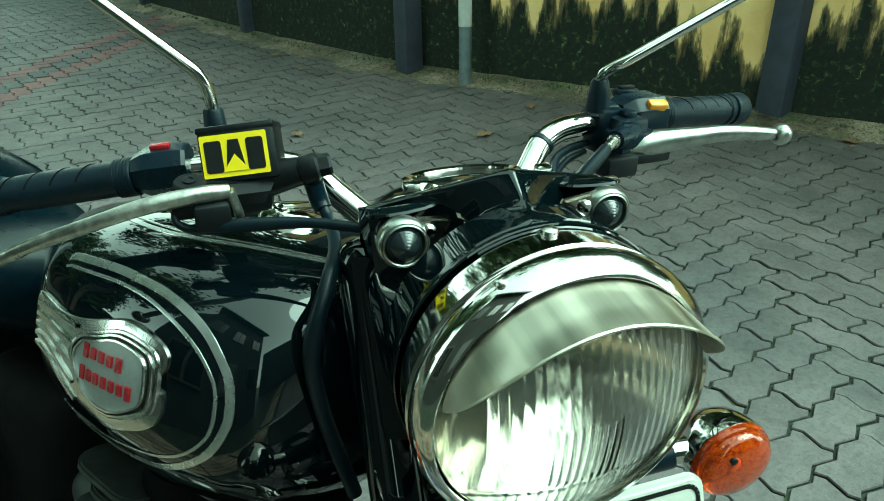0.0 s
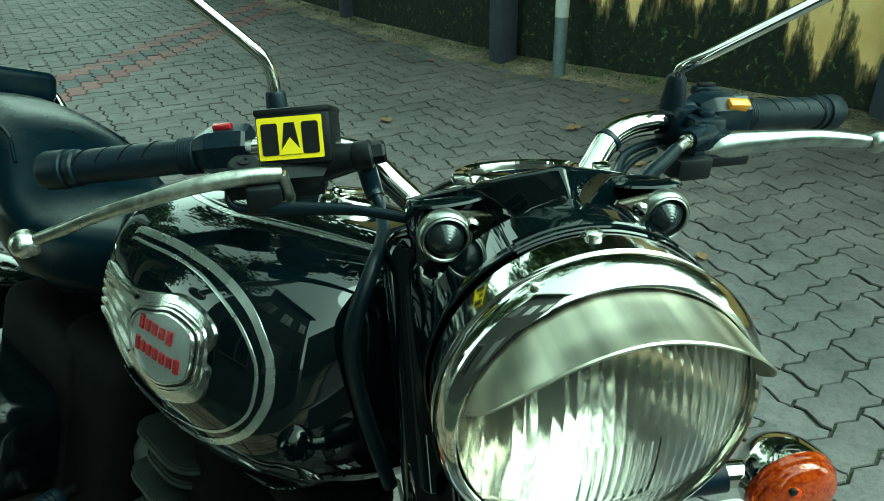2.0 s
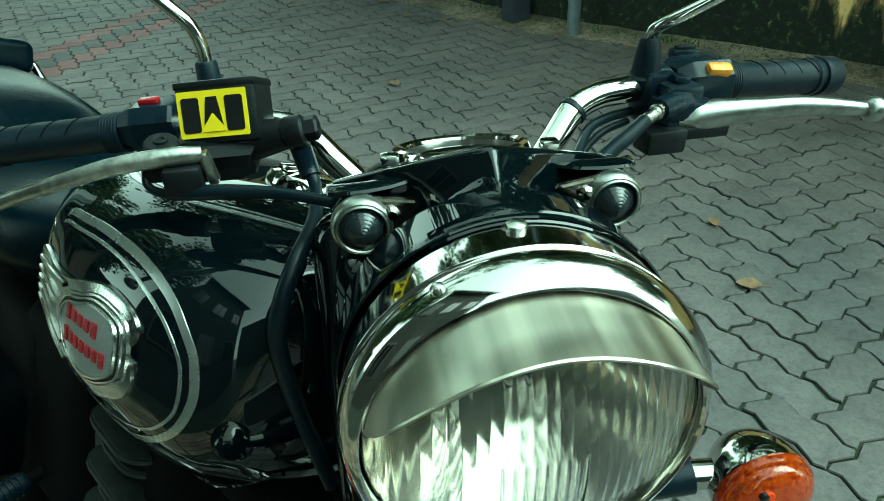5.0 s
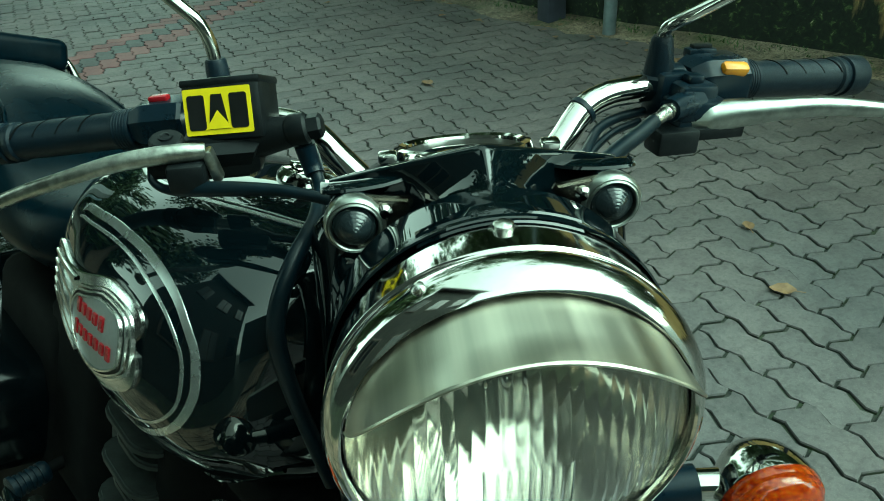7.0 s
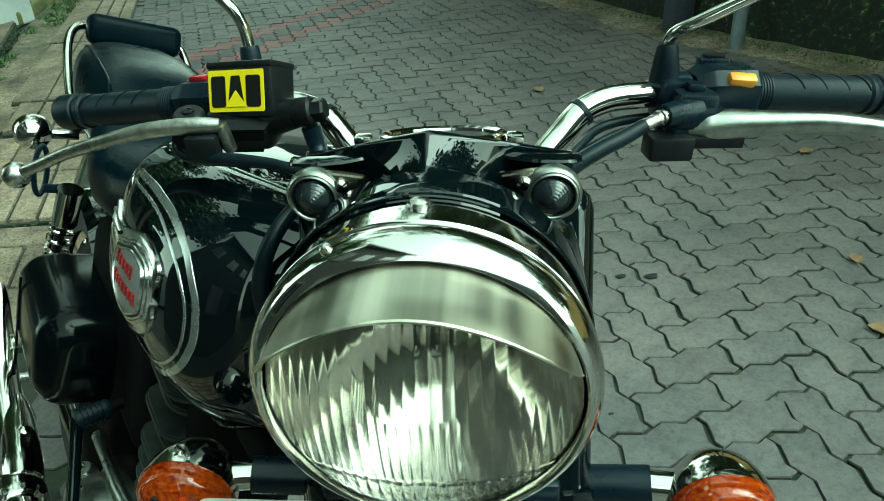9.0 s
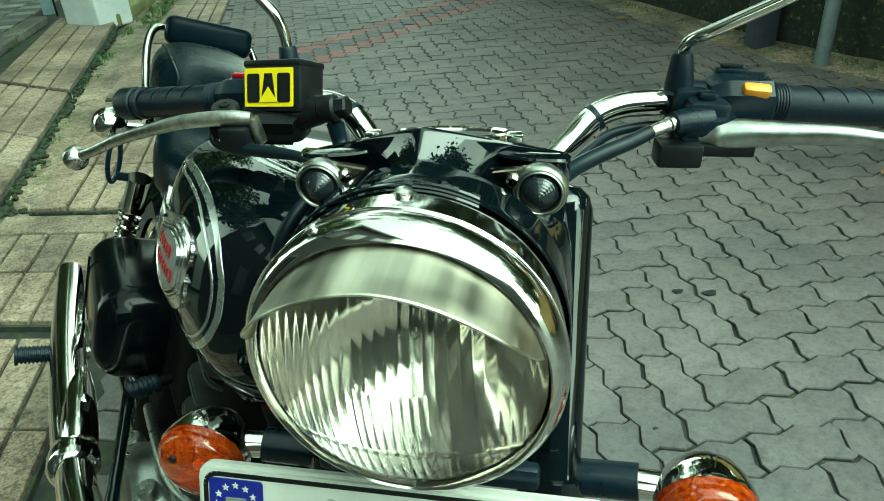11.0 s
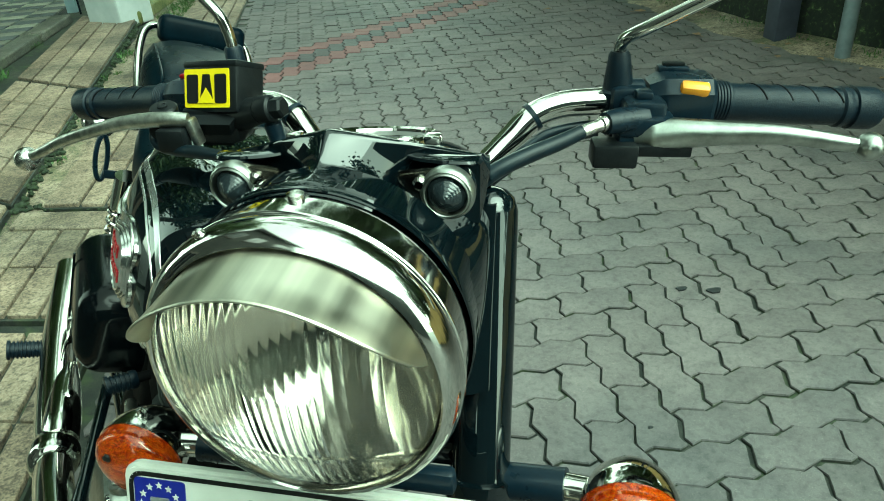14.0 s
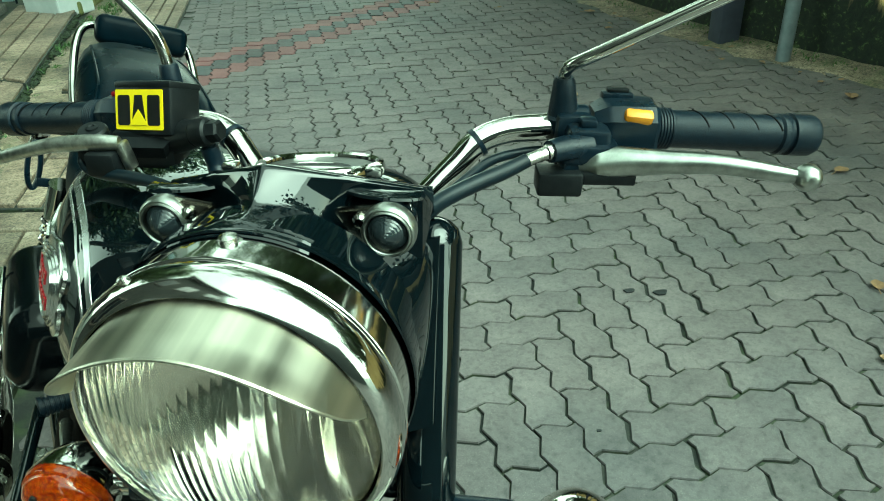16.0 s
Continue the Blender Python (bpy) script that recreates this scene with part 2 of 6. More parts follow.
DARK_STOPS = [(0.15, (0.032, 0.036, 0.04)), (0.5, (0.055, 0.06, 0.064)), (0.85, (0.08, 0.085, 0.09))]
PAVER_DARK = concrete("dark_paver", DARK_STOPS, 28, "island", 0.15)
SLAB = concrete("drain_slab_concrete", [(0.1, (0.050, 0.039, 0.028)), (0.45, (0.190, 0.145, 0.102)), (0.9, (0.350, 0.277, 0.205))], 16, "object", 0.2, 0.10, 0.8, 0.6, 0.6)
SOIL = concrete("joint_soil", [(0.15, (0.006, 0.008, 0.007)), (0.5, (0.014, 0.017, 0.014)), (0.85, (0.038, 0.038, 0.030))], 30, "object", 0.0, 0.6)
DIRT = concrete("sandy_dirt", [(0.15, (0.055, 0.044, 0.029)), (0.5, (0.18, 0.142, 0.098)), (0.85, (0.36, 0.295, 0.215))], 18, "object", 0.0, 0.6, 0.85, 0.9, 0.75)

# ---- building blocks ----
def frame_matrix(origin, x, y, z):
    return Matrix(((x[0], y[0], z[0], origin[0]), (x[1], y[1], z[1], origin[1]), (x[2], y[2], z[2], origin[2]), (0, 0, 0, 1)))


# steering frame: x to the rider's left, y to the rear, z up; origin on the screw over the headlight
YAW_S = radians(-21.5)
STEER = frame_matrix((-0.579, -0.967, 1.065), (math.cos(YAW_S), math.sin(YAW_S), 0), (-math.sin(YAW_S), math.cos(YAW_S), 0), (0, 0, 1))
# body frame: the same axes for the frame of the bike, which leans on its side stand; origin in the steering head
YAW_B, LEAN_B = radians(15.8), radians(20)
left_h, up_w = Vector((math.cos(YAW_B), math.sin(YAW_B), 0)), Vector((0, 0, 1))
BODY = frame_matrix((-0.511, -0.795, 0.995), math.cos(LEAN_B) * left_h - math.sin(LEAN_B) * up_w,
                    (-math.sin(YAW_B), math.cos(YAW_B), 0), math.cos(LEAN_B) * up_w + math.sin(LEAN_B) * left_h)
GROUND = Matrix.Identity(4)


def finish(bm, name, mat, smooth=35):
    bmesh.ops.remove_doubles(bm, verts=bm.verts, dist=1e-6)
    bmesh.ops.recalc_face_normals(bm, faces=bm.faces)
    me = bpy.data.meshes.new(name)
    bm.to_mesh(me)
    bm.free()
    me.materials.append(mat)
    if smooth:
        me.polygons.foreach_set("use_smooth", [True] * len(me.polygons))
        me.set_sharp_from_angle(angle=radians(smooth))
    return me


def thing(name, label, category, at=(0, 0, 0), group="", kind=""):
    ob = new(name)
    ob.location = at
    ob.empty_display_size = 0.1
    return tagged(ob, label, category, group, kind)


def base_of(ob):
    p = Vector(ob.location)
    while ob.parent:
        ob = ob.parent
        p += Vector(ob.location)
    return p


def part(name, bm, mat, parent, label="", m=GROUND, smooth=35):
    """Links a bmesh, given in the frame m, as one mesh object under parent."""
    bmesh.ops.transform(bm, matrix=Matrix.Translation(-base_of(parent)) @ m, verts=bm.verts)
    ob = new(name, finish(bm, name, mat, smooth))
    ob.parent = parent
    return tagged(ob, label)


def solo(name, bm, mat, label, category, kind="", group="", smooth=35):
    """A thing that is one mesh, with its origin at the middle of its foot."""
    lo = [min(v.co[i] for v in bm.verts) for i in range(3)]
    hi = [max(v.co[i] for v in bm.verts) for i in range(3)]
    at = Vector(((lo[0] + hi[0]) / 2, (lo[1] + hi[1]) / 2, lo[2]))
    bmesh.ops.translate(bm, vec=-at, verts=bm.verts)
    ob = new(name, finish(bm, name, mat, smooth))
    ob.location = at
    return tagged(ob, label, category, group, kind)


def loft(rings, caps=True, closed=True, bm=None):
    bm = bm or bmesh.new()
    rows = [[bm.verts.new(p) for p in r] for r in rings]
    for a, b in zip(rows, rows[1:]):
        n = len(a)
        for i in range(n if closed else n - 1):
            j = (i + 1) % n
            bm.faces.new((a[i], a[j], b[j], b[i]))
    if caps:
        bm.faces.new(rows[0][::-1])
        bm.faces.new(rows[-1])
    return bm


def smooth_path(points, steps=6):
    """Catmull-Rom through points."""
    p = [Vector(q) for q in points]
    p = [2 * p[0] - p[1]] + p + [2 * p[-1] - p[-2]]
    out = []
    for i in range(1, len(p) - 2):
        a, b, c, d = p[i - 1:i + 3]
        for k in range(steps):
            t = k / steps
            out.append(0.5 * (2 * b + (c - a) * t + (2 * a - 5 * b + 4 * c - d) * t * t + (3 * b - a - 3 * c + d) * t ** 3))
    out.append(p[-2])
    return out


def tube(points, radius, seg=16, steps=6, bm=None, squash=1.0, up=(0, 0, 1), round_end=False):
    """A tube along a smooth path; radius is one number or one for each given point; squash flattens it along its second axis."""
    path = smooth_path(points, steps) if steps > 1 else [Vector(p) for p in points]
    n = len(path)
    rad = [radius] * len(points) if isinstance(radius, (int, float)) else list(radius)
    rings = []
    ref = Vector(up)
    for i, p in enumerate(path):
        d = (path[min(i + 1, n - 1)] - path[max(i - 1, 0)]).normalized()
        s = d.cross(ref)
        if s.length < 1e-3:
            s = d.cross(Vector((0.3, 1, 0.2)))
        s.normalize()
        t = s.cross(d)
        ref = t
        f = i / (n - 1) * (len(points) - 1)
        k = min(int(f), len(points) - 2)
        r = rad[k] + (rad[k + 1] - rad[k]) * (f - k)
        rings.append([p + s * r * math.cos(a) + t * r * squash * math.sin(a) for a in (2 * math.pi * j / seg for j in range(seg))])
    if round_end:
        for at, ring, sign in ((path[0], rings[0], -1), (path[-1], rings[-1], 1)):
            d = (path[1] - path[0] if sign < 0 else path[-1] - path[-2]).normalized() * sign
            r = rad[0] if sign < 0 else rad[-1]
            extra = [[at + (q - at) * c + d * r * 0.7 * s for q in ring] for c, s in ((0.85, 0.5), (0.5, 0.86))]
            rings = extra[::-1] + rings if sign < 0 else rings + extra
    return loft(rings, bm=bm)


def lathe(profile, axis=(0, -1, 0), at=(0, 0, 0), seg=48, bm=None, caps=True, ref=(0, 0, 1)):
    """Turns a profile of (distance along axis, radius)."""
    a = Vector(axis).normalized()
    s = a.cross(Vector(ref))
    if s.length < 1e-3:
        s = a.cross(Vector((1, 0, 0)))
    s.normalize()
    t = s.cross(a)
    at = Vector(at)
    rings = [[at + a * h + (s * math.cos(q) + t * math.sin(q)) * r for q in (2 * math.pi * j / seg for j in range(seg))] for h, r in profile]
    return loft(rings, caps=caps, bm=bm)


def box(size, at=(0, 0, 0), bevel=0.0, m=None, seg=2, bm=None):
    b2 = bmesh.new()
    bmesh.ops.create_cube(b2, size=1)
    bmesh.ops.scale(b2, vec=size, verts=b2.verts)
    if bevel:
        bmesh.ops.bevel(b2, geom=b2.edges[:], offset=bevel, segments=seg, profile=0.5, affect="EDGES")
    bmesh.ops.transform(b2, matrix=Matrix.Translation(at) @ (m or Matrix.Identity(4)), verts=b2.verts)
    if bm is None:
        return b2
    me = bpy.data.meshes.new("tmp")
    b2.to_mesh(me)
    b2.free()
    bm.from_mesh(me)
    bpy.data.meshes.remove(me)
    return bm


def plate(outline, thick, m, bevel=0.0, bm=None):
    """A flat outline in the xy plane of the matrix m, made thick along its z."""
    b2 = bmesh.new()
    f = b2.faces.new([b2.verts.new((x, y, 0)) for x, y in outline])
    ext = bmesh.ops.extrude_face_region(b2, geom=[f])
    bmesh.ops.translate(b2, vec=(0, 0, thick), verts=[v for v in ext["geom"] if isinstance(v, bmesh.types.BMVert)])
    bmesh.ops.recalc_face_normals(b2, faces=b2.faces)
    if bevel:
        bmesh.ops.bevel(b2, geom=[e for e in b2.edges if all(v.co.z > thick * 0.5 for v in e.verts)], offset=bevel, segments=2, affect="EDGES")
    bmesh.ops.transform(b2, matrix=m, verts=b2.verts)
    if bm is None:
        return b2
    me = bpy.data.meshes.new("tmp")
    b2.to_mesh(me)
    b2.free()
    bm.from_mesh(me)
    bpy.data.meshes.remove(me)
    return bm


def facing(at, normal, up=(0, 0, 1)):
    """A matrix at a place whose z is the normal and whose y goes up."""
    z = Vector(normal).normalized()
    x = Vector(up).cross(z).normalized()
    return frame_matrix(at, x, z.cross(x), z)


def rounded(w, h, r, n=5):
    out = []
    for cx, cy, a0 in ((w / 2 - r, h / 2 - r, 0), (-w / 2 + r, h / 2 - r, 90), (-w / 2 + r, -h / 2 + r, 180), (w / 2 - r, -h / 2 + r, 270)):
        for k in range(n):
            a = radians(a0 + 90 * k / (n - 1))
            out.append((cx + r * math.cos(a), cy + r * math.sin(a)))
    return out


def oval(y, zc, hw, top, bottom, n=40, power=2.3):
    """A ring across the y axis, with separate heights over and under its middle."""
    out = []
    for j in range(n):
        a = 2 * math.pi * j / n
        c, s = math.cos(a), math.sin(a)
        x = hw * math.copysign(abs(c) ** (2 / power), c)
        z = math.copysign(abs(s) ** (2 / power), s) * ((top - zc) if s > 0 else (zc - bottom))
        out.append((x, y, zc + z))
    return out

# ---- ground, strip and boundary wall ----
bm = bmesh.new()
bmesh.ops.create_grid(bm, x_segments=40, y_segments=40, size=150)
for v in bm.verts:
    v.co.z = -0.0090
ground = new("ground", finish(bm, "ground", SOIL, 0))
tagged(ground, "dark damp soil under the paving joints", "ground", kind="structure")


def wall_material():
    """Yellow lime wash, eaten by black and green mould that climbs from the foot in tongues."""
    m, n, l, p = material("mouldy_yellow_wall")
    co = n.new("ShaderNodeTexCoord")
    sep = n.new("ShaderNodeSeparateXYZ")
    l.new(co.outputs["Object"], sep.inputs[0])
    st = n.new("ShaderNodeMapping")
    st.inputs["Scale"].default_value = (3.2, 3.2, 0.75)
    l.new(co.outputs["Object"], st.inputs[0])
    tongues = n.new("ShaderNodeTexNoise")
    tongues.inputs["Scale"].default_value, tongues.inputs["Detail"].default_value = 1.0, 8
    tongues.inputs["Roughness"].default_value = 0.62
    l.new(st.outputs[0], tongues.inputs["Vector"])
    h = n.new("ShaderNodeMath")
    h.operation = "MULTIPLY_ADD"
    l.new(sep.outputs["Z"], h.inputs[0])
    h.inputs[1].default_value, h.inputs[2].default_value = -0.44, 0.33
    far = n.new("ShaderNodeMath")  # older, damper towards the far end
    far.operation = "MULTIPLY_ADD"
    l.new(sep.outputs["Y"], far.inputs[0])
    far.inputs[1].default_value = 0.05
    l.new(h.outputs[0], far.inputs[2])
    lift = n.new("ShaderNodeMath")
    lift.inputs[1].default_value = 0.165
    l.new(far.outputs[0], lift.inputs[0])
    add = n.new("ShaderNodeMath")
    l.new(tongues.outputs["Fac"], add.inputs[0])
    l.new(lift.outputs[0], add.inputs[1])
    k = ramp(n, [(0.475, (0, 0, 0)), (0.505, (0.8, 0.8, 0.8)), (0.55, (1, 1, 1))])
    l.new(add.outputs[0], k.inputs[0])
    wash = noise_tex(n, l, 3, 6)
    wr = ramp(n, [(0.3, (0.70, 0.46, 0.16)), (0.7, (0.88, 0.65, 0.29))])
    l.new(wash.outputs["Fac"], wr.inputs[0])
    mould = noise_tex(n, l, 26, 8, dist=0.6)
    mr = ramp(n, [(0.38, (0.004, 0.006, 0.004)), (0.57, (0.009, 0.014, 0.006)), (0.655, (0.042, 0.064, 0.016)), (0.70, (0.12, 0.13, 0.06)), (0.74, (0.40, 0.35, 0.24))])
    l.new(mould.outputs["Fac"], mr.inputs[0])
    mx = n.new("ShaderNodeMixRGB")
    l.new(k.outputs[0], mx.inputs[0])
    l.new(wr.outputs[0], mx.inputs[1])
    l.new(mr.outputs[0], mx.inputs[2])
    l.new(mx.outputs[0], p.inputs["Base Color"])
    p.inputs["Roughness"].default_value = 0.88
    bump(n, l, mould.outputs["Fac"], p, 0.6, 0.01)
    return m


WALL = wall_material()
PILLAR = surface("slate_blue_pillar_paint", (0.028, 0.032, 0.05), (0.05, 0.055, 0.08), 7, (0.6, 0.8), 0.0, 0.3)
POLE = surface("galvanised_pole", (0.16, 0.19, 0.21), (0.24, 0.27, 0.29), 14, (0.4, 0.55), 0.5, 0.1)
PAPER = surface("pasted_paper", (0.5, 0.5, 0.48), (0.6, 0.6, 0.57), 20, (0.7, 0.8))
WALL_LINE = [(1.74, 16.0), (2.04, 6.5), (2.13, 4.8), (2.36, 3.0), (2.75, 1.94), (2.87, 1.65), (3.36, 0.15), (5.3, -4.5)]


def along(points, s):
    for (ax, ay), (bx, by) in zip(points, points[1:]):
        d = math.hypot(bx - ax, by - ay)
        if s <= d:
            return Vector((ax + (bx - ax) * s / d, ay + (by - ay) * s / d, 0)), Vector(((bx - ax) / d, (by - ay) / d, 0))
        s -= d
    return Vector((*points[-1], 0)), Vector(((bx - ax) / d, (by - ay) / d, 0))


def wall_strip(line, height, thick):
    outer = []
    for i, (x, y) in enumerate(line):
        a, b = Vector(line[max(i - 1, 0)]), Vector(line[min(i + 1, len(line) - 1)])
        d = (b - a).normalized()
        outer.append((x - d.y * thick, y + d.x * thick))
    rings = [[(x, y, -0.05), (x, y, height), (ox, oy, height), (ox, oy, -0.05)] for (x, y), (ox, oy) in zip(line, outer)]
    return loft(rings)


wall = solo("wall_east", wall_strip(WALL_LINE, 1.6, 0.2), WALL, "yellow lime-washed boundary wall streaked with black mould", "wall", "structure", smooth=0)


def pillar(x, y, w, d, h):
    bm = box((w, d, h), (x, y, h / 2), 0.012)
    return solo("pillar", bm, PILLAR, "slate-blue painted buttress pillar against the wall", "pillar", group="wall pillars")


pillar(2.262, 2.99, 0.15, 0.14, 1.66)
pillar(2.10, 5.2, 0.16, 0.12, 1.66)
pillar(2.00, 7.6, 0.16, 0.12, 1.66)
pillar(3.165, 0.71, 0.16, 0.16, 1.66)

pole = thing("pole", "grey galvanised pole with a pasted paper notice", "pole", (2.338, 2.462, 0))
part("shaft", tube([(2.338, 2.462, -0.02), (2.338, 2.462, 1.4), (2.338, 2.462, 3.0)], 0.042, 20, 2), POLE, pole)
part("notice", lathe([(0.385, 0.0424), (0.385, 0.0440), (0.62, 0.0440), (0.62, 0.0424)], (0, 0, 1), (2.338, 2.462, 0), 24, caps=False), PAPER, pole, "torn white paper notice")

# dirt strip along the foot of the wall, ragged towards the paving
random.seed(4)
dirt_rows = []
for k in range(150):
    s = k * 0.13
    p, d = along(WALL_LINE, s)
    inward = Vector((d.y, -d.x, 0))
    if inward.x > 0:
        inward = -inward
    wobble = 0.10 * noise.noise((s * 1.7, 0, 0)) + 0.09 * noise.noise((s * 6, 3, 0))
    width = 0.31 + wobble
    row = []
    for j in range(9):
        f = j / 8
        h = 0.035 * (1 - f) ** 1.5 + 0.012 * noise.noise((s * 7, f * 5, 1)) * (1 - f)
        row.append(p - inward * 0.02 + inward * (f * width) + Vector((0, 0, h + 0.004 - (0.012 if j == 8 else 0))))
    dirt_rows.append(row)
dirt = solo("dirt_strip", loft(dirt_rows, caps=False, closed=False), DIRT, "sandy dirt and moss along the foot of the wall", "dirt", "structure", smooth=60)

# ---- drain-cover slabs beside the road ----
def slab(x0, x1, y0, y1, groove_x, groove_y, z=0.03, shear=-0.25, lean=0.0):
    """A cast slab with grooves cut along and across it: raised fields on a lower, dirtier bed; laid askew to the road."""
    def askew(bm):
        for v in bm.verts:
            v.co.x, v.co.y = v.co.x + lean * (v.co.y - 1.66), v.co.y + shear * (v.co.x - x1)
        return bm
    bed = solo("drain_slab", askew(box((x1 - x0, y1 - y0, 0.05), ((x0 + x1) / 2, (y0 + y1) / 2, z - 0.040), 0.004, seg=1)), SOIL,
               "weathered grooved concrete drain slab with moss in its joints", "slab", group="drain slabs", smooth=0)
    xs = [x0] + list(groove_x) + [x1]
    ys = [y0] + list(groove_y) + [y1]
    for a, b in zip(xs, xs[1:]):
        for c, d in zip(ys, ys[1:]):
            f = box((b - a - random.uniform(0.011, 0.017), d - c - random.uniform(0.009, 0.014), 0.020), ((a + b) / 2, (c + d) / 2, z - 0.008 + random.uniform(-0.002, 0.002)), 0.003, seg=1)
            part("field", askew(f), SLAB, bed, smooth=0)
    return bed


KERBSTONE = concrete("kerb_concrete", [(0.1, (0.03, 0.033, 0.026)), (0.5, (0.08, 0.078, 0.062)), (0.9, (0.15, 0.142, 0.115))], 16, "object", 0.1, 0.35, 0.8, 0.6, 0.5)
LANES = [-1.81, -1.70, -1.59, -1.48]
slab(-1.93, -1.38, -1.6, -0.75, LANES, [-1.15])
for k in range(4):
    slab(-1.93, -1.38, -3.3 - 1.75 * k, -1.65 - 1.75 * k, LANES, [-2.5 - 1.75 * k])
slab(-1.93, -1.38, -0.72, 0.58, LANES, [-0.25, 0.178])
slab(-1.94, -1.38, 0.665, 1.275, LANES, [0.98])
slab(-1.86, -1.38, 1.51, 2.50, LANES[1:], [2.01])
slab(-1.84, -1.38, 2.60, 3.1, LANES[1:], [])
slab(-1.90, -1.38, 3.14, 4.6, LANES[1:], [3.9])
slab(-1.92, -1.38, 4.64, 6.4, LANES[1:], [5.5])
slab(-1.93, -1.38, 6.44, 9.0, LANES[1:], [7.7])
WIDE = [-2.45, -2.30, -2.15]
slab(-2.58, -1.99, -0.6, 1.62, WIDE, [-0.1, 0.35, 0.8, 1.22], 0.05, -0.78, -0.08)
slab(-2.58, -1.99, 1.66, 3.40, WIDE, [2.10, 2.53, 2.96], 0.05, -0.78, -0.08)
slab(-2.58, -1.99, 3.44, 5.75, WIDE, [], 0.055, -0.78, -0.08)
strip = box((0.56, 0.15, 0.05), (-1.66, 1.39, -0.002), 0.012, seg=3)
for v in strip.verts:
    v.co.y -= 0.25 * (v.co.x + 1.38)
solo("kerb", strip, SLAB, "rough cast concrete strip between two drain slabs", "concrete strip", smooth=0)
rows = []
random.seed(9)
for k in range(90):
    y = -1.6 + 0.12 * k
    edge = 0.025 * noise.noise((y * 5, 7, 1)) + 0.012 * noise.noise((y * 17, 3, 1))
    rows.append([(-2.08 - 0.05 * max(0.0, y - 1.6) + edge * (1 - j / 6) + (0.22 + 0.05 * max(0.0, y - 1.6)) * j / 6, y, 0.004 + 0.014 * noise.noise((y * 6, j, 2)) - (0.03 if j == 0 else 0)) for j in range(7)])
solo("gutter_dirt", loft(rows, caps=False, closed=False), DIRT, "dirt-filled gutter between two rows of slabs", "dirt", "structure", smooth=60)
for y0, y1 in ((0.8, 3.2), (3.25, 5.4), (5.45, 6.3)):
    solo("kerb", box((0.17, y1 - y0, 0.08), (-3.12, (y0 + y1) / 2, 0.03), 0.015), KERBSTONE, "worn concrete kerb stone beside a tiled forecourt", "kerb", group="kerb stones", smooth=0)

# tiled forecourt with alternating light and dark tiles
TILE_L = concrete("pale_forecourt_tile", [(0.15, (0.10, 0.105, 0.08)), (0.5, (0.17, 0.17, 0.135)), (0.85, (0.24, 0.235, 0.19))], 20, "object", 0.35, 0.55)
TILE_D = concrete("dark_forecourt_tile", [(0.15, (0.03, 0.035, 0.04)), (0.5, (0.055, 0.06, 0.065)), (0.85, (0.09, 0.095, 0.10))], 20, "object", 0.2, 0.4)
court = solo("forecourt", box((3.0, 8.6, 0.06), (-4.72, 5.6, 0.02), 0.004), SOIL, "mossy bed of a tiled forecourt", "forecourt", "structure", smooth=0)
tile_mesh = {}
for key, mat in (("pale", TILE_L), ("dark", TILE_D)):
    tile_mesh[key] = finish(plate([(-0.13, -0.085), (0.13, -0.085), (0.13, 0.085), (-0.13, 0.085)], 0.018, Matrix.Identity(4), 0.003), "tile", mat, 0)
for i in range(7):
    for j in range(40):
        t = new("tile", tile_mesh["dark" if (i + j) % 2 else "pale"])
        t.parent = court
        t.matrix_basis = Matrix.Translation(Vector((-3.36 - 0.27 * i, 2.0 + 0.178 * j, 0.044 + random.uniform(-0.003, 0.003))) - court.location)

# gate post, gate leaf edge and mossy footing at the forecourt
LIME = surface("whitewashed_plaster", (0.38, 0.41, 0.42), (0.50, 0.53, 0.53), 6, (0.7, 0.85), 0.0, 0.3)
BLUEISH = surface("pale_blue_gate_paint", (0.30, 0.40, 0.45), (0.40, 0.50, 0.54), 8, (0.4, 0.55))
MOSSY = concrete("mossy_concrete", [(0.15, (0.06, 0.075, 0.02)), (0.5, (0.13, 0.14, 0.04)), (0.85, (0.22, 0.21, 0.09))], 20, "object", 0.0, 0.5)
post = solo("gate_post", box((0.40, 0.40, 2.4), (-2.47, 5.877, 1.2), 0.02, Matrix.Rotation(radians(-32.6), 4, "Z")), LIME, "whitewashed square gate post with a grimy foot", "gate post", smooth=0)
solo("footing", box((0.16, 1.3, 0.13), (-2.30, 6.42, 0.055), 0.03, Matrix.Rotation(radians(-5), 4, "Z"), seg=3), MOSSY, "low concrete footing furred with yellow-green moss", "footing", smooth=0)
gate = thing("gate", "pale blue steel gate stile beside its post", "gate", (-3.09, 6.56, 0))
part("stile", box((0.10, 0.06, 2.0), (-3.09, 6.56, 1.04), 0.006), BLUEISH, gate)
part("drop_bolt", tube([(-3.015, 6.53, 0.02), (-3.015, 6.53, 0.9)], 0.011, 10, 2), PLASTIC, gate, "dark drop bolt")

# grass tufts, moss and fallen leaves
GRASS = surface("grass_blade", (0.03, 0.075, 0.014), (0.065, 0.12, 0.022), 30, (0.5, 0.65))
DRY = surface("fallen_leaf", (0.24, 0.155, 0.075), (0.15, 0.09, 0.045), 60, (0.55, 0.7))


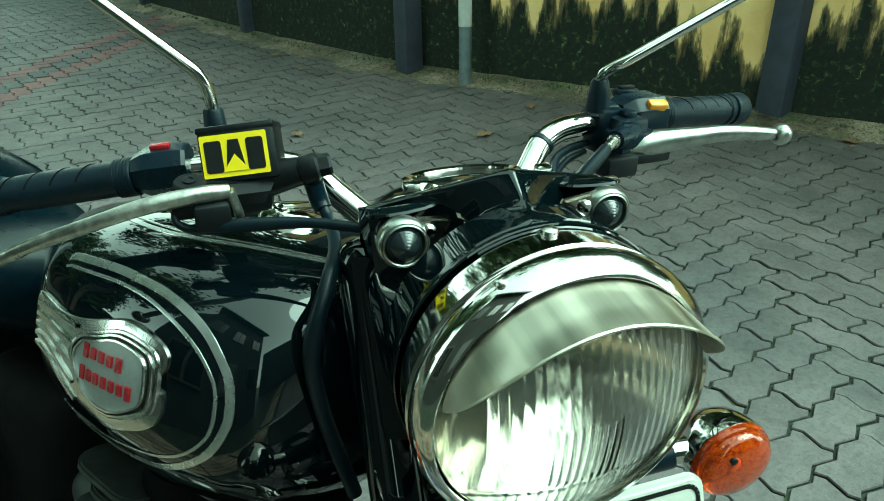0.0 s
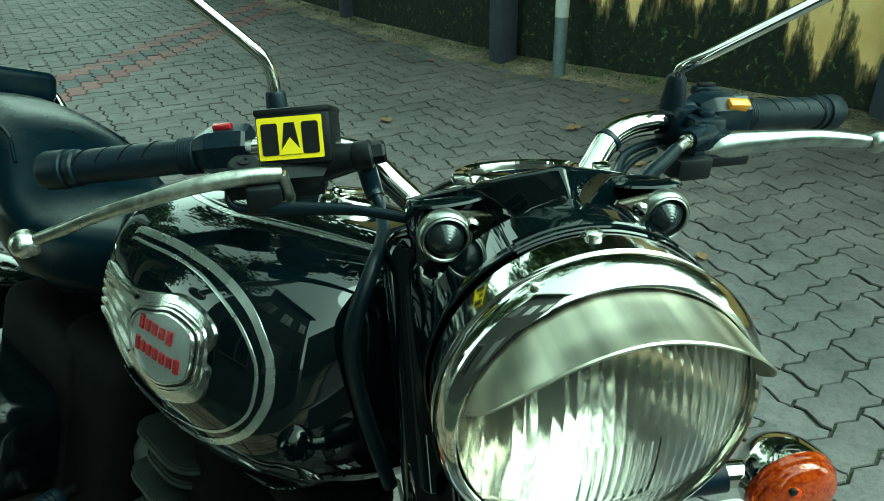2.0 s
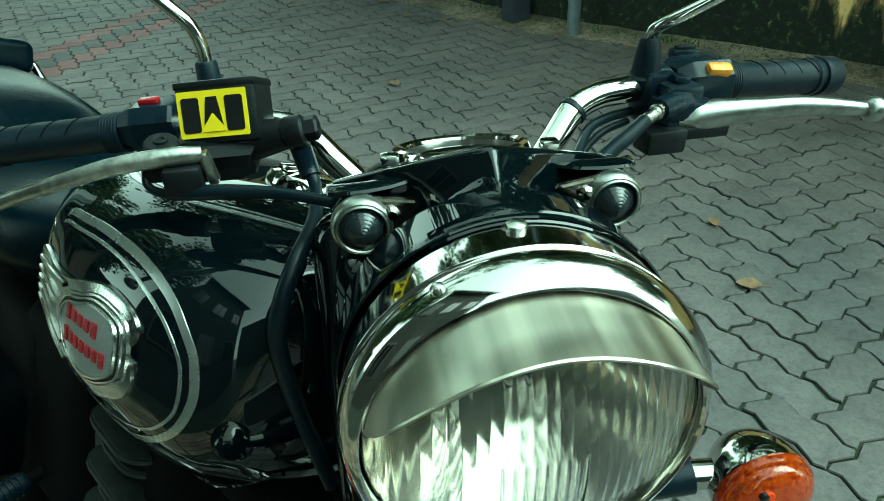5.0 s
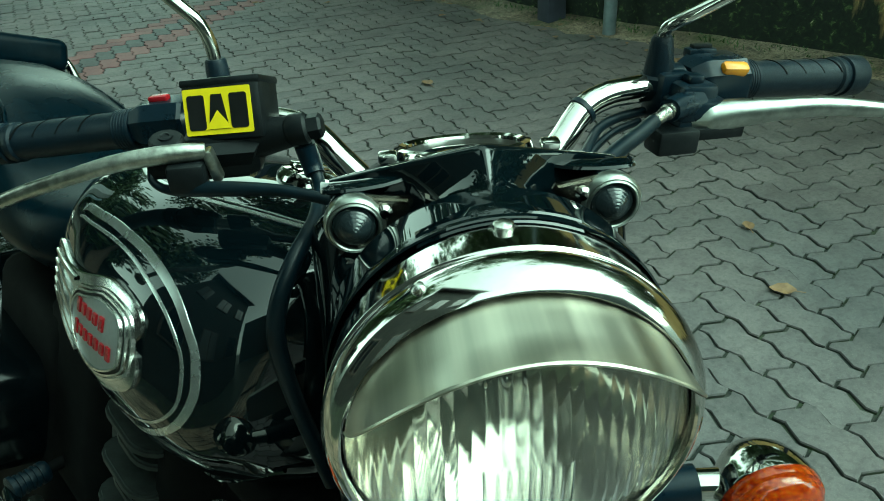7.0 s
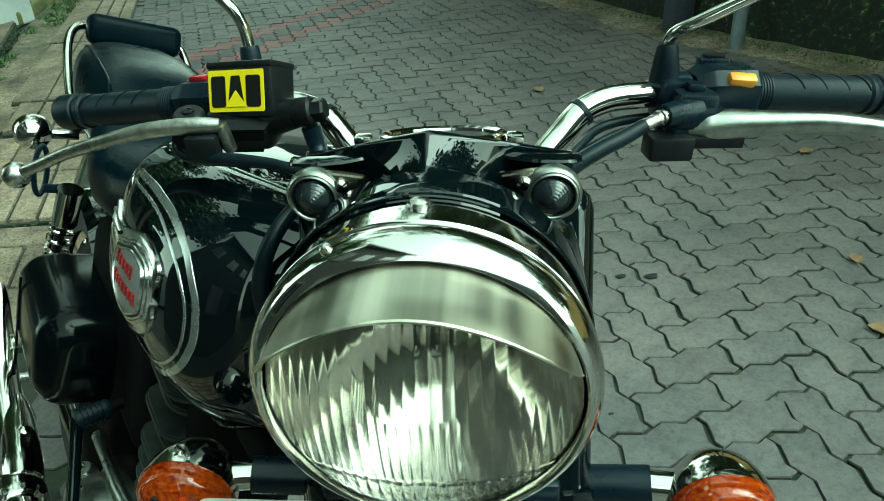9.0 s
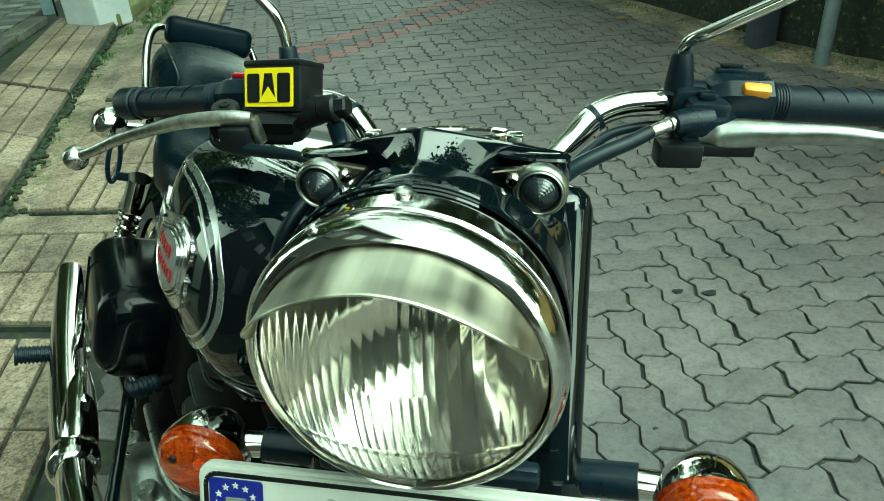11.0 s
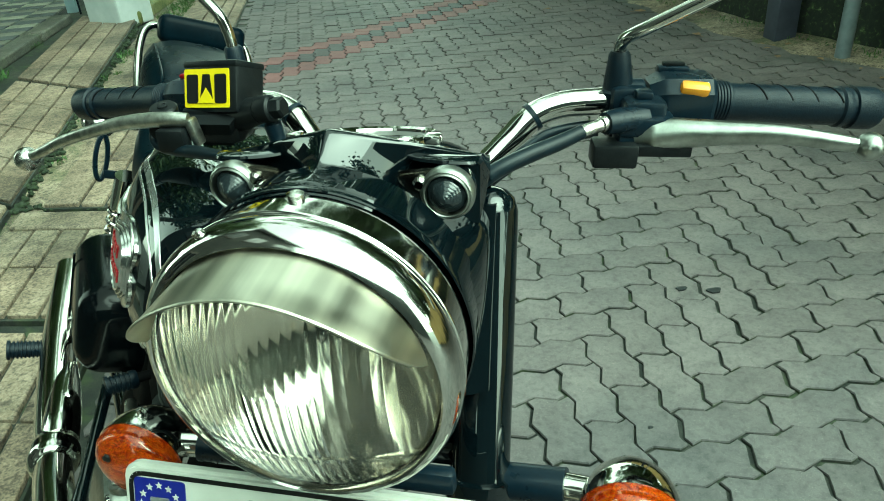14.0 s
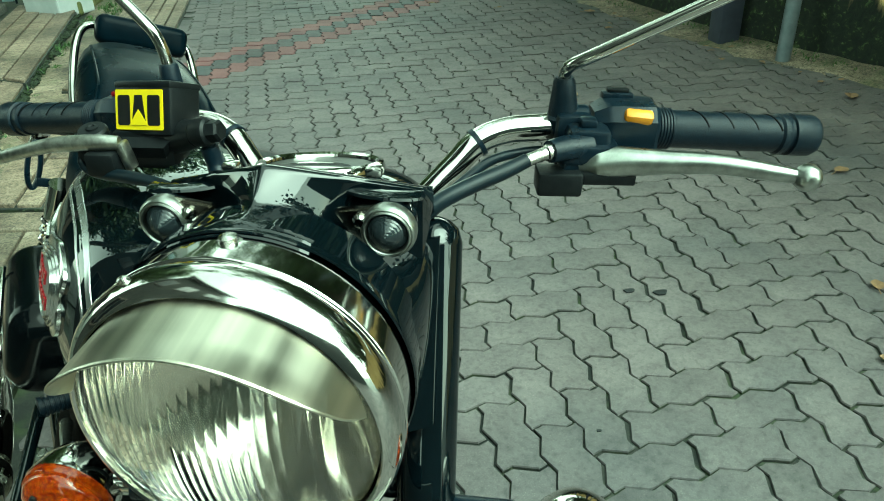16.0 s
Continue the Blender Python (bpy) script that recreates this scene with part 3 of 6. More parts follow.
def tuft(x, y, z, r, blades, tall, seed):
    rnd = random.Random(seed)
    bm = bmesh.new()
    for _ in range(blades):
        a, q = rnd.uniform(0, 6.28), r * math.sqrt(rnd.random())
        p = Vector((x + q * math.cos(a), y + q * math.sin(a) * 1.6, z))
        d = Vector((rnd.gauss(0, 0.5), rnd.gauss(0, 0.5), 1)).normalized() * tall * rnd.uniform(0.4, 1.0)
        s = Vector((math.sin(a), math.cos(a), 0)) * 0.004
        v = [bm.verts.new(c) for c in (p - s, p + s, p + d * 0.6 + s * 0.8, p + d + Vector((d.x, d.y, -d.z * 0.25)) * 0.5, p + d * 0.6 - s * 0.8)]
        bm.faces.new(v)
    return tagged(solo("grass_tuft", bm, GRASS, "fresh green grass growing out of a paving joint", "grass", "stuff"))


for k, (x, y, r, n, h) in enumerate(((-2.97, 4.12, 0.10, 90, 0.09), (-2.33, 7.2, 0.16, 130, 0.12), (-2.15, 4.46, 0.06, 50, 0.06), (-2.18, 3.74, 0.08, 60, 0.06), (-2.12, 2.9, 0.05, 50, 0.04), (-2.14, 3.3, 0.06, 50, 0.05),
                                    (-2.10, 1.6, 0.06, 50, 0.05), (-2.12, 2.2, 0.05, 40, 0.04), (-3.02, 2.6, 0.07, 60, 0.06), (-2.6, 5.85, 0.14, 70, 0.05), (-2.15, 5.4, 0.06, 50, 0.05), (-3.06, 5.2, 0.08, 60, 0.05))):
    tuft(x, y, 0.005, r, n, h, k)
MOSS = surface("dark_moss", (0.006, 0.011, 0.005), (0.022, 0.034, 0.010), 60, (0.85, 0.95), 0.0, 0.9, 0.0, 0.004)


def moss_line(points, r, seed, label):
    """A lumpy low ridge of moss along a joint, swelling and thinning, with clumps to either side."""
    rnd = random.Random(seed)
    bm = bmesh.new()
    for a, b in zip(points, points[1:]):
        a, b = Vector(a), Vector(b)
        for _ in range(int((b - a).length / 0.008)):
            q = rnd.random()
            c = a.lerp(b, q) + Vector((rnd.gauss(0, r * 0.7), rnd.gauss(0, r * 0.7), rnd.uniform(-0.3, 0.3) * r))
            gap = noise.noise((c.x * 9, c.y * 9, seed))
            if gap < -0.3:
                continue
            m = Matrix.Translation(c) @ Matrix.Diagonal((1, 1, 0.6, 1)) @ Matrix.Rotation(rnd.uniform(0, 3), 4, "Z")
            bmesh.ops.create_icosphere(bm, subdivisions=1, radius=r * rnd.uniform(0.35, 0.9) * (1 + gap), matrix=m)
    return solo("moss", bm, MOSS, label, "moss", "stuff", smooth=60)


for k in range(5):
    y = 1.62 + 0.9 * k
    moss_line([(-1.978 - 0.08 * (y + d - 1.66), y + d, 0.012) for d in (0.0, 0.45, 0.9)], 0.024, 40 + k, "dark green moss along the edge of a slab")
moss_line([(-2.06, 1.70, 0.010), (-1.90, 1.66, 0.010), (-1.62, 1.575, 0.008), (-1.39, 1.515, 0.008)], 0.014, 51, "dark moss in the crack between two slabs")
moss_line([(-2.55, 2.12, 0.02), (-2.28, 1.90, 0.02), (-2.02, 1.69, 0.02)], 0.016, 52, "dark moss in the crack between two slabs")
for k in range(0, 34, 2):
    tuft(-1.955 - 0.055 * (0.17 * k - 1.4) + 0.02 * math.sin(k * 2.3), 0.2 + 0.17 * k, 0.0, 0.035, 34, 0.012 + 0.018 * ((k * 7) % 5) / 5, 200 + k)
for k in range(16):
    tuft(-2.02 + 0.09 * math.sin(k * 1.7), 5.7 + 0.11 * k, 0.0, 0.10, 70, 0.05 + 0.03 * math.sin(k * 2.9), 300 + k)
for k in range(46):
    s = 8.3 + 0.21 * k
    p, d = along(WALL_LINE, s)
    tuft(p.x - 0.05 - 0.06 * random.random(), p.y, 0.02, 0.05 + 0.05 * random.random(), 24, 0.018 + 0.028 * random.random(), 50 + k)


def fallen_leaf(x, y, size, turn, seed, tint=DRY):
    rnd = random.Random(seed)
    rows = []
    for k in range(7):
        f = k / 6
        w = size * 0.36 * math.sin(math.pi * min(f * 0.92 + 0.06, 1)) ** 0.8
        curl = 0.25 * size * (f - 0.5) ** 2 * rnd.uniform(0.7, 1.3)
        rows.append([(w * g, size * (f - 0.5), 0.006 + curl + 0.35 * abs(w * g) * rnd.uniform(0.6, 1.4)) for g in (-1, -0.5, 0, 0.5, 1)])
    bm = loft(rows, caps=False, closed=False)
    tube([(0, -size * 0.5, 0.008), (0.004, -size * 0.85, 0.004)], 0.0015, 5, 2, bm=bm)
    bmesh.ops.transform(bm, matrix=pose(x, y, 0.002, 0, 0, turn), verts=bm.verts)
    return solo("leaf", bm, tint, "curled dry brown leaf lying on the paving", "leaf", group="fallen leaves")


for k, (x, y, s) in enumerate(((0.92, 2.24, 0.085), (0.905, -0.11, 0.075), (1.68, 1.55, 0.10), (2.25, 1.76, 0.09), (3.0, 0.2, 0.09), (1.81, 4.16, 0.09), (1.59, 0.98, 0.07), (1.12, 0.215, 0.055), (1.85, 3.3, 0.07), (0.71, 5.0, 0.06),
                               (1.72, 3.6, 0.06), (2.02, 2.6, 0.05), (1.95, 3.9, 0.05), (1.2, 4.6, 0.05))):
    fallen_leaf(x, y, s, 47 * k, k)
random.seed(21)
for k in range(40):
    s = 8.5 + 9.5 * random.random()
    p, d = along(WALL_LINE, s)
    fallen_leaf(p.x - random.uniform(0.08, 0.5), p.y + random.uniform(-0.1, 0.1), random.uniform(0.025, 0.055), random.uniform(0, 360), 100 + k)

TAR = surface("tar_spot", (0.012, 0.014, 0.016), (0.022, 0.024, 0.026), 60, (0.4, 0.6))
for k, (x, y, r) in enumerate(((0.481, 0.362, 0.021), (0.392, 0.397, 0.016), (0.062, -0.146, 0.006))):
    pts = [(x + r * (1 + 0.25 * math.sin(3 * a + k)) * math.cos(a), y + r * (0.8 + 0.2 * math.cos(2 * a)) * math.sin(a), 0) for a in (2 * math.pi * j / 14 for j in range(14))]
    solo("tar_spot", loft([[(px, py, h) for px, py, _ in pts] for h in (0.0005, 0.0042)]), TAR, "dark tar spot stuck to a paving block", "stain", group="tar spots", smooth=0)

# ---- unseen surroundings put up to darken reflections: house, walls, trees ----
# colour of the added walls, kept dark so glossy paint mirrors black
SCREEN_WALL = surface("dark_screen_wall", (0.030, 0.034, 0.036), (0.052, 0.058, 0.060), 3, (0.75, 0.9), 0.0, 0.3)
BARK = surface("bark", (0.05, 0.04, 0.03), (0.10, 0.08, 0.06), 14, (0.8, 0.95), 0.0, 0.8, 0.0, 0.01)
LEAF = surface("tree_leaf", (0.040, 0.070, 0.020), (0.085, 0.125, 0.040), 1.2, (0.35, 0.55))
solo("wall_west", box((0.25, 24, 2.2), (-7.0, 15.8, 1.05), 0.02), SCREEN_WALL, "added unseen dark wall that blocks low sky reflections", "wall", "structure", smooth=0)


def house(x0, x1, y0, y1, eave, ridge, over=0.55):
    """A two-storey house with a pitched roof, deep eaves and shuttered windows towards the road."""
    h = thing("house", "unseen two-storey house with a pitched tiled roof, darkened for reflections", "house", ((x0 + x1) / 2, (y0 + y1) / 2, 0))
    xm = (x0 + x1) / 2
    body = [[(x0, y, -0.05), (x1, y, -0.05), (x1, y, eave), (xm, y, ridge - 0.12), (x0, y, eave)] for y in (y0, y1)]
    part("wall", loft(body), HOUSE_DARK, h, "house wall darkened to mirror as a black silhouette", smooth=0)
    slope = (ridge - eave) / (x1 - xm)
    for sx, xe in ((1, x1 + over), (-1, x0 - over)):
        ze = eave - slope * over
        rings = [[(xm, y, ridge), (xe, y, ze), (xe, y, ze - 0.14), (xm, y, ridge - 0.14)] for y in (y0 - over, y1 + over)]
        part("roof", loft(rings), ROOF, h, "dark tiled roof slope", smooth=0)
    for y in (y0 + 1.0, (y0 + y1) / 2, y1 - 1.0):
        for z in (1.5, 4.2):
            w = part("window", box((0.08, 1.0, 1.2), (x1 + 0.02, y, z), 0.01), ROOF, h, "window frame darkened to match the silhouette", smooth=0)
            for dy in (-0.235, 0.235):
                part("pane", box((0.02, 0.42, 1.08), (x1 + 0.063, y + dy, z), 0.003), SMOKED, w, "dark window pane", smooth=0)
    return h


# wall colour lowered so the house reads as a black shape in the tank
HOUSE_DARK = surface("house_silhouette_dark", (0.014, 0.015, 0.015), (0.028, 0.028, 0.025), 4, (0.7, 0.9), 0.0, 0.3, spec=0.12)
ROOF = surface("dark_roof_tile", (0.03, 0.024, 0.02), (0.06, 0.045, 0.036), 9, (0.6, 0.8), 0.0, 0.5)
house(-8.2, -3.5, -5.0, 0.6, 7.0, 8.6)
# added wall, tall enough to hide the southern sky from the fork
solo("wall_south", box((12.0, 0.25, 5.6), (0.5, -9.0, 2.75), 0.02), SCREEN_WALL, "added unseen dark wall that keeps the sky out of fork reflections", "wall", "structure", smooth=0)


def tree(x, y, height, spread, seed, leaves=8000):
    rnd = random.Random(seed)
    t = thing("tree", "unseen broad-leaved tree with a dense dark green crown, added for reflections", "tree", (x, y, 0), group="roadside trees")
    bm = bmesh.new()
    tube([(x, y, -0.05), (x + rnd.uniform(-0.2, 0.2), y + rnd.uniform(-0.2, 0.2), height * 0.35), (x + rnd.uniform(-0.3, 0.3), y, height * 0.75)], [0.22, 0.16, 0.07], 12, 4, bm=bm)
    tips = []
    for k in range(11):
        a = 2.4 * k + rnd.uniform(-0.3, 0.3)
        h = height * (0.34 + 0.035 * k)
        r = spread * rnd.uniform(0.55, 0.95) * (1 - 0.03 * k)
        tip = Vector((x + r * math.cos(a), y + r * math.sin(a), h + height * rnd.uniform(0.12, 0.28)))
        mid = Vector((x + 0.45 * r * math.cos(a), y + 0.45 * r * math.sin(a), h + height * 0.10))
        tube([(x, y, h), mid, tip], [0.08, 0.05, 0.015], 8, 4, bm=bm)
        tips += [mid, tip, (mid + tip) / 2]
    part("trunk", bm, BARK, t)
    vs, fs = [], []
    clumps = [c + Vector([rnd.gauss(0, 0.35) for _ in range(3)]) for c in tips for _ in range(3)]
    for k in range(leaves):
        c = rnd.choice(clumps) + Vector([rnd.gauss(0, 0.34) for _ in range(3)])
        d = Vector([rnd.gauss(0, 1) for _ in range(3)]).normalized()
        s = d.cross(Vector((rnd.gauss(0, 1), rnd.gauss(0, 1), rnd.gauss(0, 1)))).normalized()
        L, B = rnd.uniform(0.20, 0.36), rnd.uniform(0.07, 0.13)
        n = len(vs)
        drop = Vector((0, 0, -0.02))
        vs += [c, c + d * L * 0.5 + s * B + drop, c + d * L + 2 * drop, c + d * L * 0.5 - s * B + drop]
        fs += [(n, n + 1, n + 2), (n, n + 2, n + 3)]
    me = bpy.data.meshes.new("crown")
    me.from_pydata([v - t.location for v in vs], [], fs)
    me.materials.append(LEAF)
    ob = new("crown", me)
    ob.parent = t
    return t


# unseen trees, placed to darken and dapple what paint and chrome mirror
tree(4.6, 4.2, 8.5, 3.2, 1)
tree(6.4, 2.6, 8.0, 3.0, 2)
tree(3.3, 8.2, 10.0, 5.2, 15, 9000)
tree(4.9, 10.5, 8.5, 3.2, 6, 5000)
tree(-7.6, 14.5, 8.5, 3.0, 7)
tree(6.8, 7.8, 9.5, 3.4, 8)
tree(5.2, 1.6, 8.0, 2.9, 9, 5000)
tree(3.5, 2.4, 7.5, 4.2, 11, 3600)
tree(-4.9, 4.2, 9.0, 3.4, 12, 7000)
tree(-6.8, 7.4, 6.2, 3.0, 14, 8000)
tree(-6.2, 10.0, 8.5, 3.2, 13, 8000)
tree(-3.6, 15.0, 7.0, 2.8, 16, 7000)
for k, (x, y) in enumerate(((4.3, 0.1), (3.9, 3.8), (5.1, -2.0), (-5.6, 12.6), (-5.9, 8.6), (-5.4, 15.4), (-1.8, 17.0), (-5.6, 6.0))):
    tree(x, y, 4.2, 1.9, 20 + k, 3200)

# ---- motorcycle ----
bike = thing("motorcycle", "gloss black classic motorcycle with chrome headlight leaning on its side stand", "motorcycle", (-0.6, -0.2, 0))

# headlight
HC = Vector((0, 0, -0.0985))
shell = part("headlight", lathe([(-0.014, 0.088), (-0.012, 0.0935), (0.0, 0.0952), (0.016, 0.0960), (0.0200, 0.0962), (0.0206, 0.0972), (0.0214, 0.0976), (0.0222, 0.0972), (0.0228, 0.0962),
                                 (0.0260, 0.0975), (0.0310, 0.0983), (0.0370, 0.0975), (0.0425, 0.0948), (0.0465, 0.0910), (0.0475, 0.0892), (0.0465, 0.0880), (0.042, 0.0876), (0.03, 0.0875)],
                                (0, -1, 0), HC, 112, caps=False), CHROME, bike, "polished chrome headlight shell and rim", STEER)
LENS_R = 0.0862


def lens_mesh():
    """A bulged glass disc with upright flutes and a finer middle panel."""
    bm = bmesh.new()
    nx, nz = 288, 84

    def sheet(depth, ribbed):
        rows = []
        for i in range(nx + 1):
            x = LENS_R * 0.999 * (2 * i / nx - 1)
            h = math.sqrt(max(LENS_R ** 2 - x * x, 1e-9))
            row = []
            for j in range(nz + 1):
                z = h * (2 * j / nz - 1)
                r2 = (x * x + z * z) / LENS_R ** 2
                y = -0.043 - 0.024 * (1 - r2) + depth
                if ribbed:
                    k = x / 0.0066
                    deep = 0.0005
                    if abs(x) < 0.0216 and -0.045 < z < 0.004:
                        k, deep = x / 0.0054, 0.0011
                    wave = abs((k % 1.0) - 0.5) * 2
                    y += deep * (wave * wave - 0.4) * min(1, (1 - r2) * 6)
                    if -0.049 < z < -0.045:
                        y += 0.0004
                row.append(bm.verts.new(HC + Vector((x, y, z))))
            rows.append(row)
        for a, b in zip(rows, rows[1:]):
            for j in range(nz):
                bm.faces.new((a[j], b[j], b[j + 1], a[j + 1]))
        return rows

    front, back = sheet(0, True), sheet(0.0035, False)
    for f, b in ((front[0], back[0]), (front[-1], back[-1])):
        for j in range(nz):
            bm.faces.new((f[j], f[j + 1], b[j + 1], b[j]))
    for j in (0, nz):
        for i in range(nx):
            bm.faces.new((front[i][j], front[i + 1][j], back[i + 1][j], back[i][j]))
    return bm


part("lens", lens_mesh(), FLUTED, shell, "clear fluted headlight glass", STEER, 70)
bowl = [(-0.027 + 0.065 * (r / 0.0855) ** 2, r) for r in (0.0855 - 0.0725 * k / 40 for k in range(41))]
part("reflector", lathe(bowl + [(-0.034, 0.012)], (0, -1, 0), HC, 144, caps=False), REFLECTOR, shell, "silvered bowl reflector", STEER, 60)
part("bulb", lathe([(-0.034, 0.0118), (-0.024, 0.0118), (-0.022, 0.007), (-0.012, 0.008), (-0.002, 0.0075), (0.003, 0.005), (0.005, 0.001)], (0, -1, 0), HC, 24), CHROME, shell, "silver-capped headlight bulb", STEER)
part("screw", lathe([(-0.004, 0.0075), (-0.0015, 0.0075), (-0.001, 0.0055), (0.0015, 0.0052), (0.0028, 0.0030), (0.0030, 0.0001)], (0, 0, 1), (0, 0.0, -0.0022), 24), CHROME_WORN, shell, "small dull screw", STEER)


def visor_mesh():
    """A peak clamped inside the rim: a flared, drooping sheet whose reach runs out towards both tips."""
    rings = []
    n = 80
    for i in range(n + 1):
        a = radians(-73 + 146 * i / n)
        e = abs(a / radians(73))
        reach = 0.002 + 0.047 * max(0.0, 1 - e ** 3.2)
        root = -0.038 - 0.012 * e * e
        s, c = math.sin(a), math.cos(a)

        def q(k, lift):
            r = 0.0868 + 0.0075 * reach * k / 0.049 + lift
            return (s * r, root - reach * k, -0.0985 + c * r - 0.26 * reach * k)
        rings.append([q(0, 0.0005), q(0.25, 0.0005), q(0.6, 0.0005), q(0.96, 0.0005), q(0.985, 0.0012), q(1.01, 0.0008), q(1.015, 0), q(0.98, -0.0005), q(0.6, -0.0005), q(0, -0.0005)])
    return loft(rings)


visor = part("visor", visor_mesh(), STEEL, shell, "brushed steel peak over the headlight", STEER, 40)
for sx in (-1,):
    p = Vector((sx * 0.0445, -0.034, -0.0105))
    part("rivet", lathe([(-0.002, 0.0034), (0.0012, 0.0034), (0.0024, 0.002), (0.0026, 0.0002)], (sx * 0.45, 0, 0.89), p, 16), CHROME_WORN, shell, "small round-headed rivet", STEER)

# nacelle that carries headlight, pilot lamps, speedometer
NAC = [(0.009, -0.0985, 0.0945, -0.0040, -0.193, 2.0), (0.028, -0.0985, 0.0965, -0.0075, -0.192, 2.0), (0.050, -0.095, 0.0965, -0.0230, -0.182, 2.1), (0.075, -0.088, 0.0950, -0.0365, -0.160, 2.4),
       (0.115, -0.08, 0.092, -0.042, -0.135, 2.6), (0.16, -0.078, 0.082, -0.047, -0.115, 2.6), (0.20, -0.075, 0.062, -0.055, -0.10, 2.4), (0.212, -0.075, 0.03, -0.06, -0.09, 2.2)]
nacelle = part("nacelle", loft([oval(y, zc, hw, t, b, 56, pw) for y, zc, hw, t, b, pw in NAC], caps=False), PAINT, bike, "gloss black headlight nacelle", STEER, 50)
part("rim_lip", lathe([(-0.045, 0.0950), (-0.030, 0.0960), (-0.015, 0.0970), (-0.010, 0.0974), (-0.0080, 0.0972), (-0.0074, 0.0962)], (0, -1, 0), HC, 96, caps=False), PAINT, nacelle, "black lip round the chrome shell", STEER, 50)


def prow_mesh():
    """The front of the hood: two panels that meet in a blunt crease and run out to both sides, over a hollow behind the lip."""
    half = [0.0, 0.0012, 0.003, 0.007, 0.013, 0.020, 0.028, 0.035, 0.0395, 0.042, 0.0435, 0.046, 0.052, 0.060, 0.070, 0.079, 0.085, 0.088, 0.0898, 0.0908]
    rings = []
    for x in [-h for h in half[:0:-1]] + half:
        h = abs(x)
        k = math.sqrt(h * h + 0.002 ** 2) - 0.002
        ey, ez = 0.0577 + 0.48 * k, 0.0155 - 0.366 * k
        lip = -0.0985 + math.sqrt(0.0982 ** 2 - h * h)
        g = min(h / 0.042, 1.0)
        by, bz = 0.0335 + 0.038 * g ** 1.1, 0.0002 - 0.030 * g ** 1.35
        f = min(max((h - 0.042) / 0.004, 0.0), 1.0)
        by, bz = by + f * (ey - 0.004 - by), bz - 0.004 * f
        low = [(0.006, lip - 0.004), (0.012, lip), (0.012 + 0.45 * (by - 0.012), lip + 0.30 * (bz - lip) - 0.001 * g), (0.012 + 0.8 * (by - 0.012), lip + 0.78 * (bz - lip) - 0.001)]
        back = [(ey - 0.012, -0.060), (ey - 0.009, -0.052), (ey - 0.007, -0.045), (ey - 0.005, -0.038)]
        prof = [(a[0] + f * (c[0] - a[0]), a[1] + f * (c[1] - a[1])) for a, c in zip(low, back)]
        prof += [(by + q * (ey - by), bz + r * (ez - bz)) for q, r in ((0.06, 0.03), (0.22, 0.16), (0.42, 0.37), (0.66, 0.63), (0.90, 0.90), (0.975, 0.97))]
        prof += [(ey + 0.0012, ez), (ey + 0.004, ez - 0.0004), (ey + 0.018, ez - 0.006), (max(ey + 0.03, 0.112), min(ez - 0.012, -0.0135)), (0.135, -0.030), (0.135, -0.062)]
        shut = max(0.0, (h - 0.088) / 0.0028) ** 1.6 * 0.97
        rings.append([(x, y + shut * (ey + 0.018 - y), z + shut * (-0.036 - z)) for y, z in prof])
    return loft(rings, caps=False, closed=False)


part("meter_cowl", prow_mesh(), PAINT, nacelle, "creased black hood in front of the speedometer", STEER, 40)
REAR = [(0.104, -0.06, 0.086, -0.0180, -0.09, 2.2), (0.114, -0.06, 0.0855, -0.0150, -0.09, 2.25), (0.14, -0.06, 0.084, -0.0190, -0.09, 2.3), (0.17, -0.062, 0.078, -0.029, -0.09, 2.4), (0.20, -0.066, 0.06, -0.040, -0.09, 2.4), (0.216, -0.07, 0.03, -0.049, -0.09, 2.2)]
part("cowl_rear", loft([oval(y, zc, hw, t, b, 64, pw) for y, zc, hw, t, b, pw in REAR]), PAINT, nacelle, "", STEER, 50)
part("blanking_cap", lathe([(-0.004, 0.0100), (0.0008, 0.0100), (0.0016, 0.0092), (0.0012, 0.0082), (0.0, 0.0075)], (0.62, -0.42, 0.66), (0.0605, 0.0500, -0.0450), 32), PAINT, nacelle, "round black blanking cap", STEER)
AX_M, AT_M = Vector((0, 0.25, 0.968)), (0, 0.157, -0.0265)
meter = part("speedometer", lathe([(-0.012, 0.0475), (0.000, 0.048), (0.0035, 0.0468), (0.0045, 0.0435), (0.003, 0.040), (0.001, 0.0395)], AX_M, AT_M, 64, caps=False), CHROME, bike, "round speedometer with a chrome ring", STEER)
part("dial", lathe([(-0.003, 0.040), (0.0005, 0.040), (0.001, 0.038)], AX_M, AT_M, 48), INK, meter, "dark dial", STEER)
for sx in (-1, 1):
    part("warning_lamp", box((0.012, 0.010, 0.007), (sx * 0.0515, 0.119, -0.0125), 0.002), CHROME, nacelle, "small chrome warning lamp", STEER)


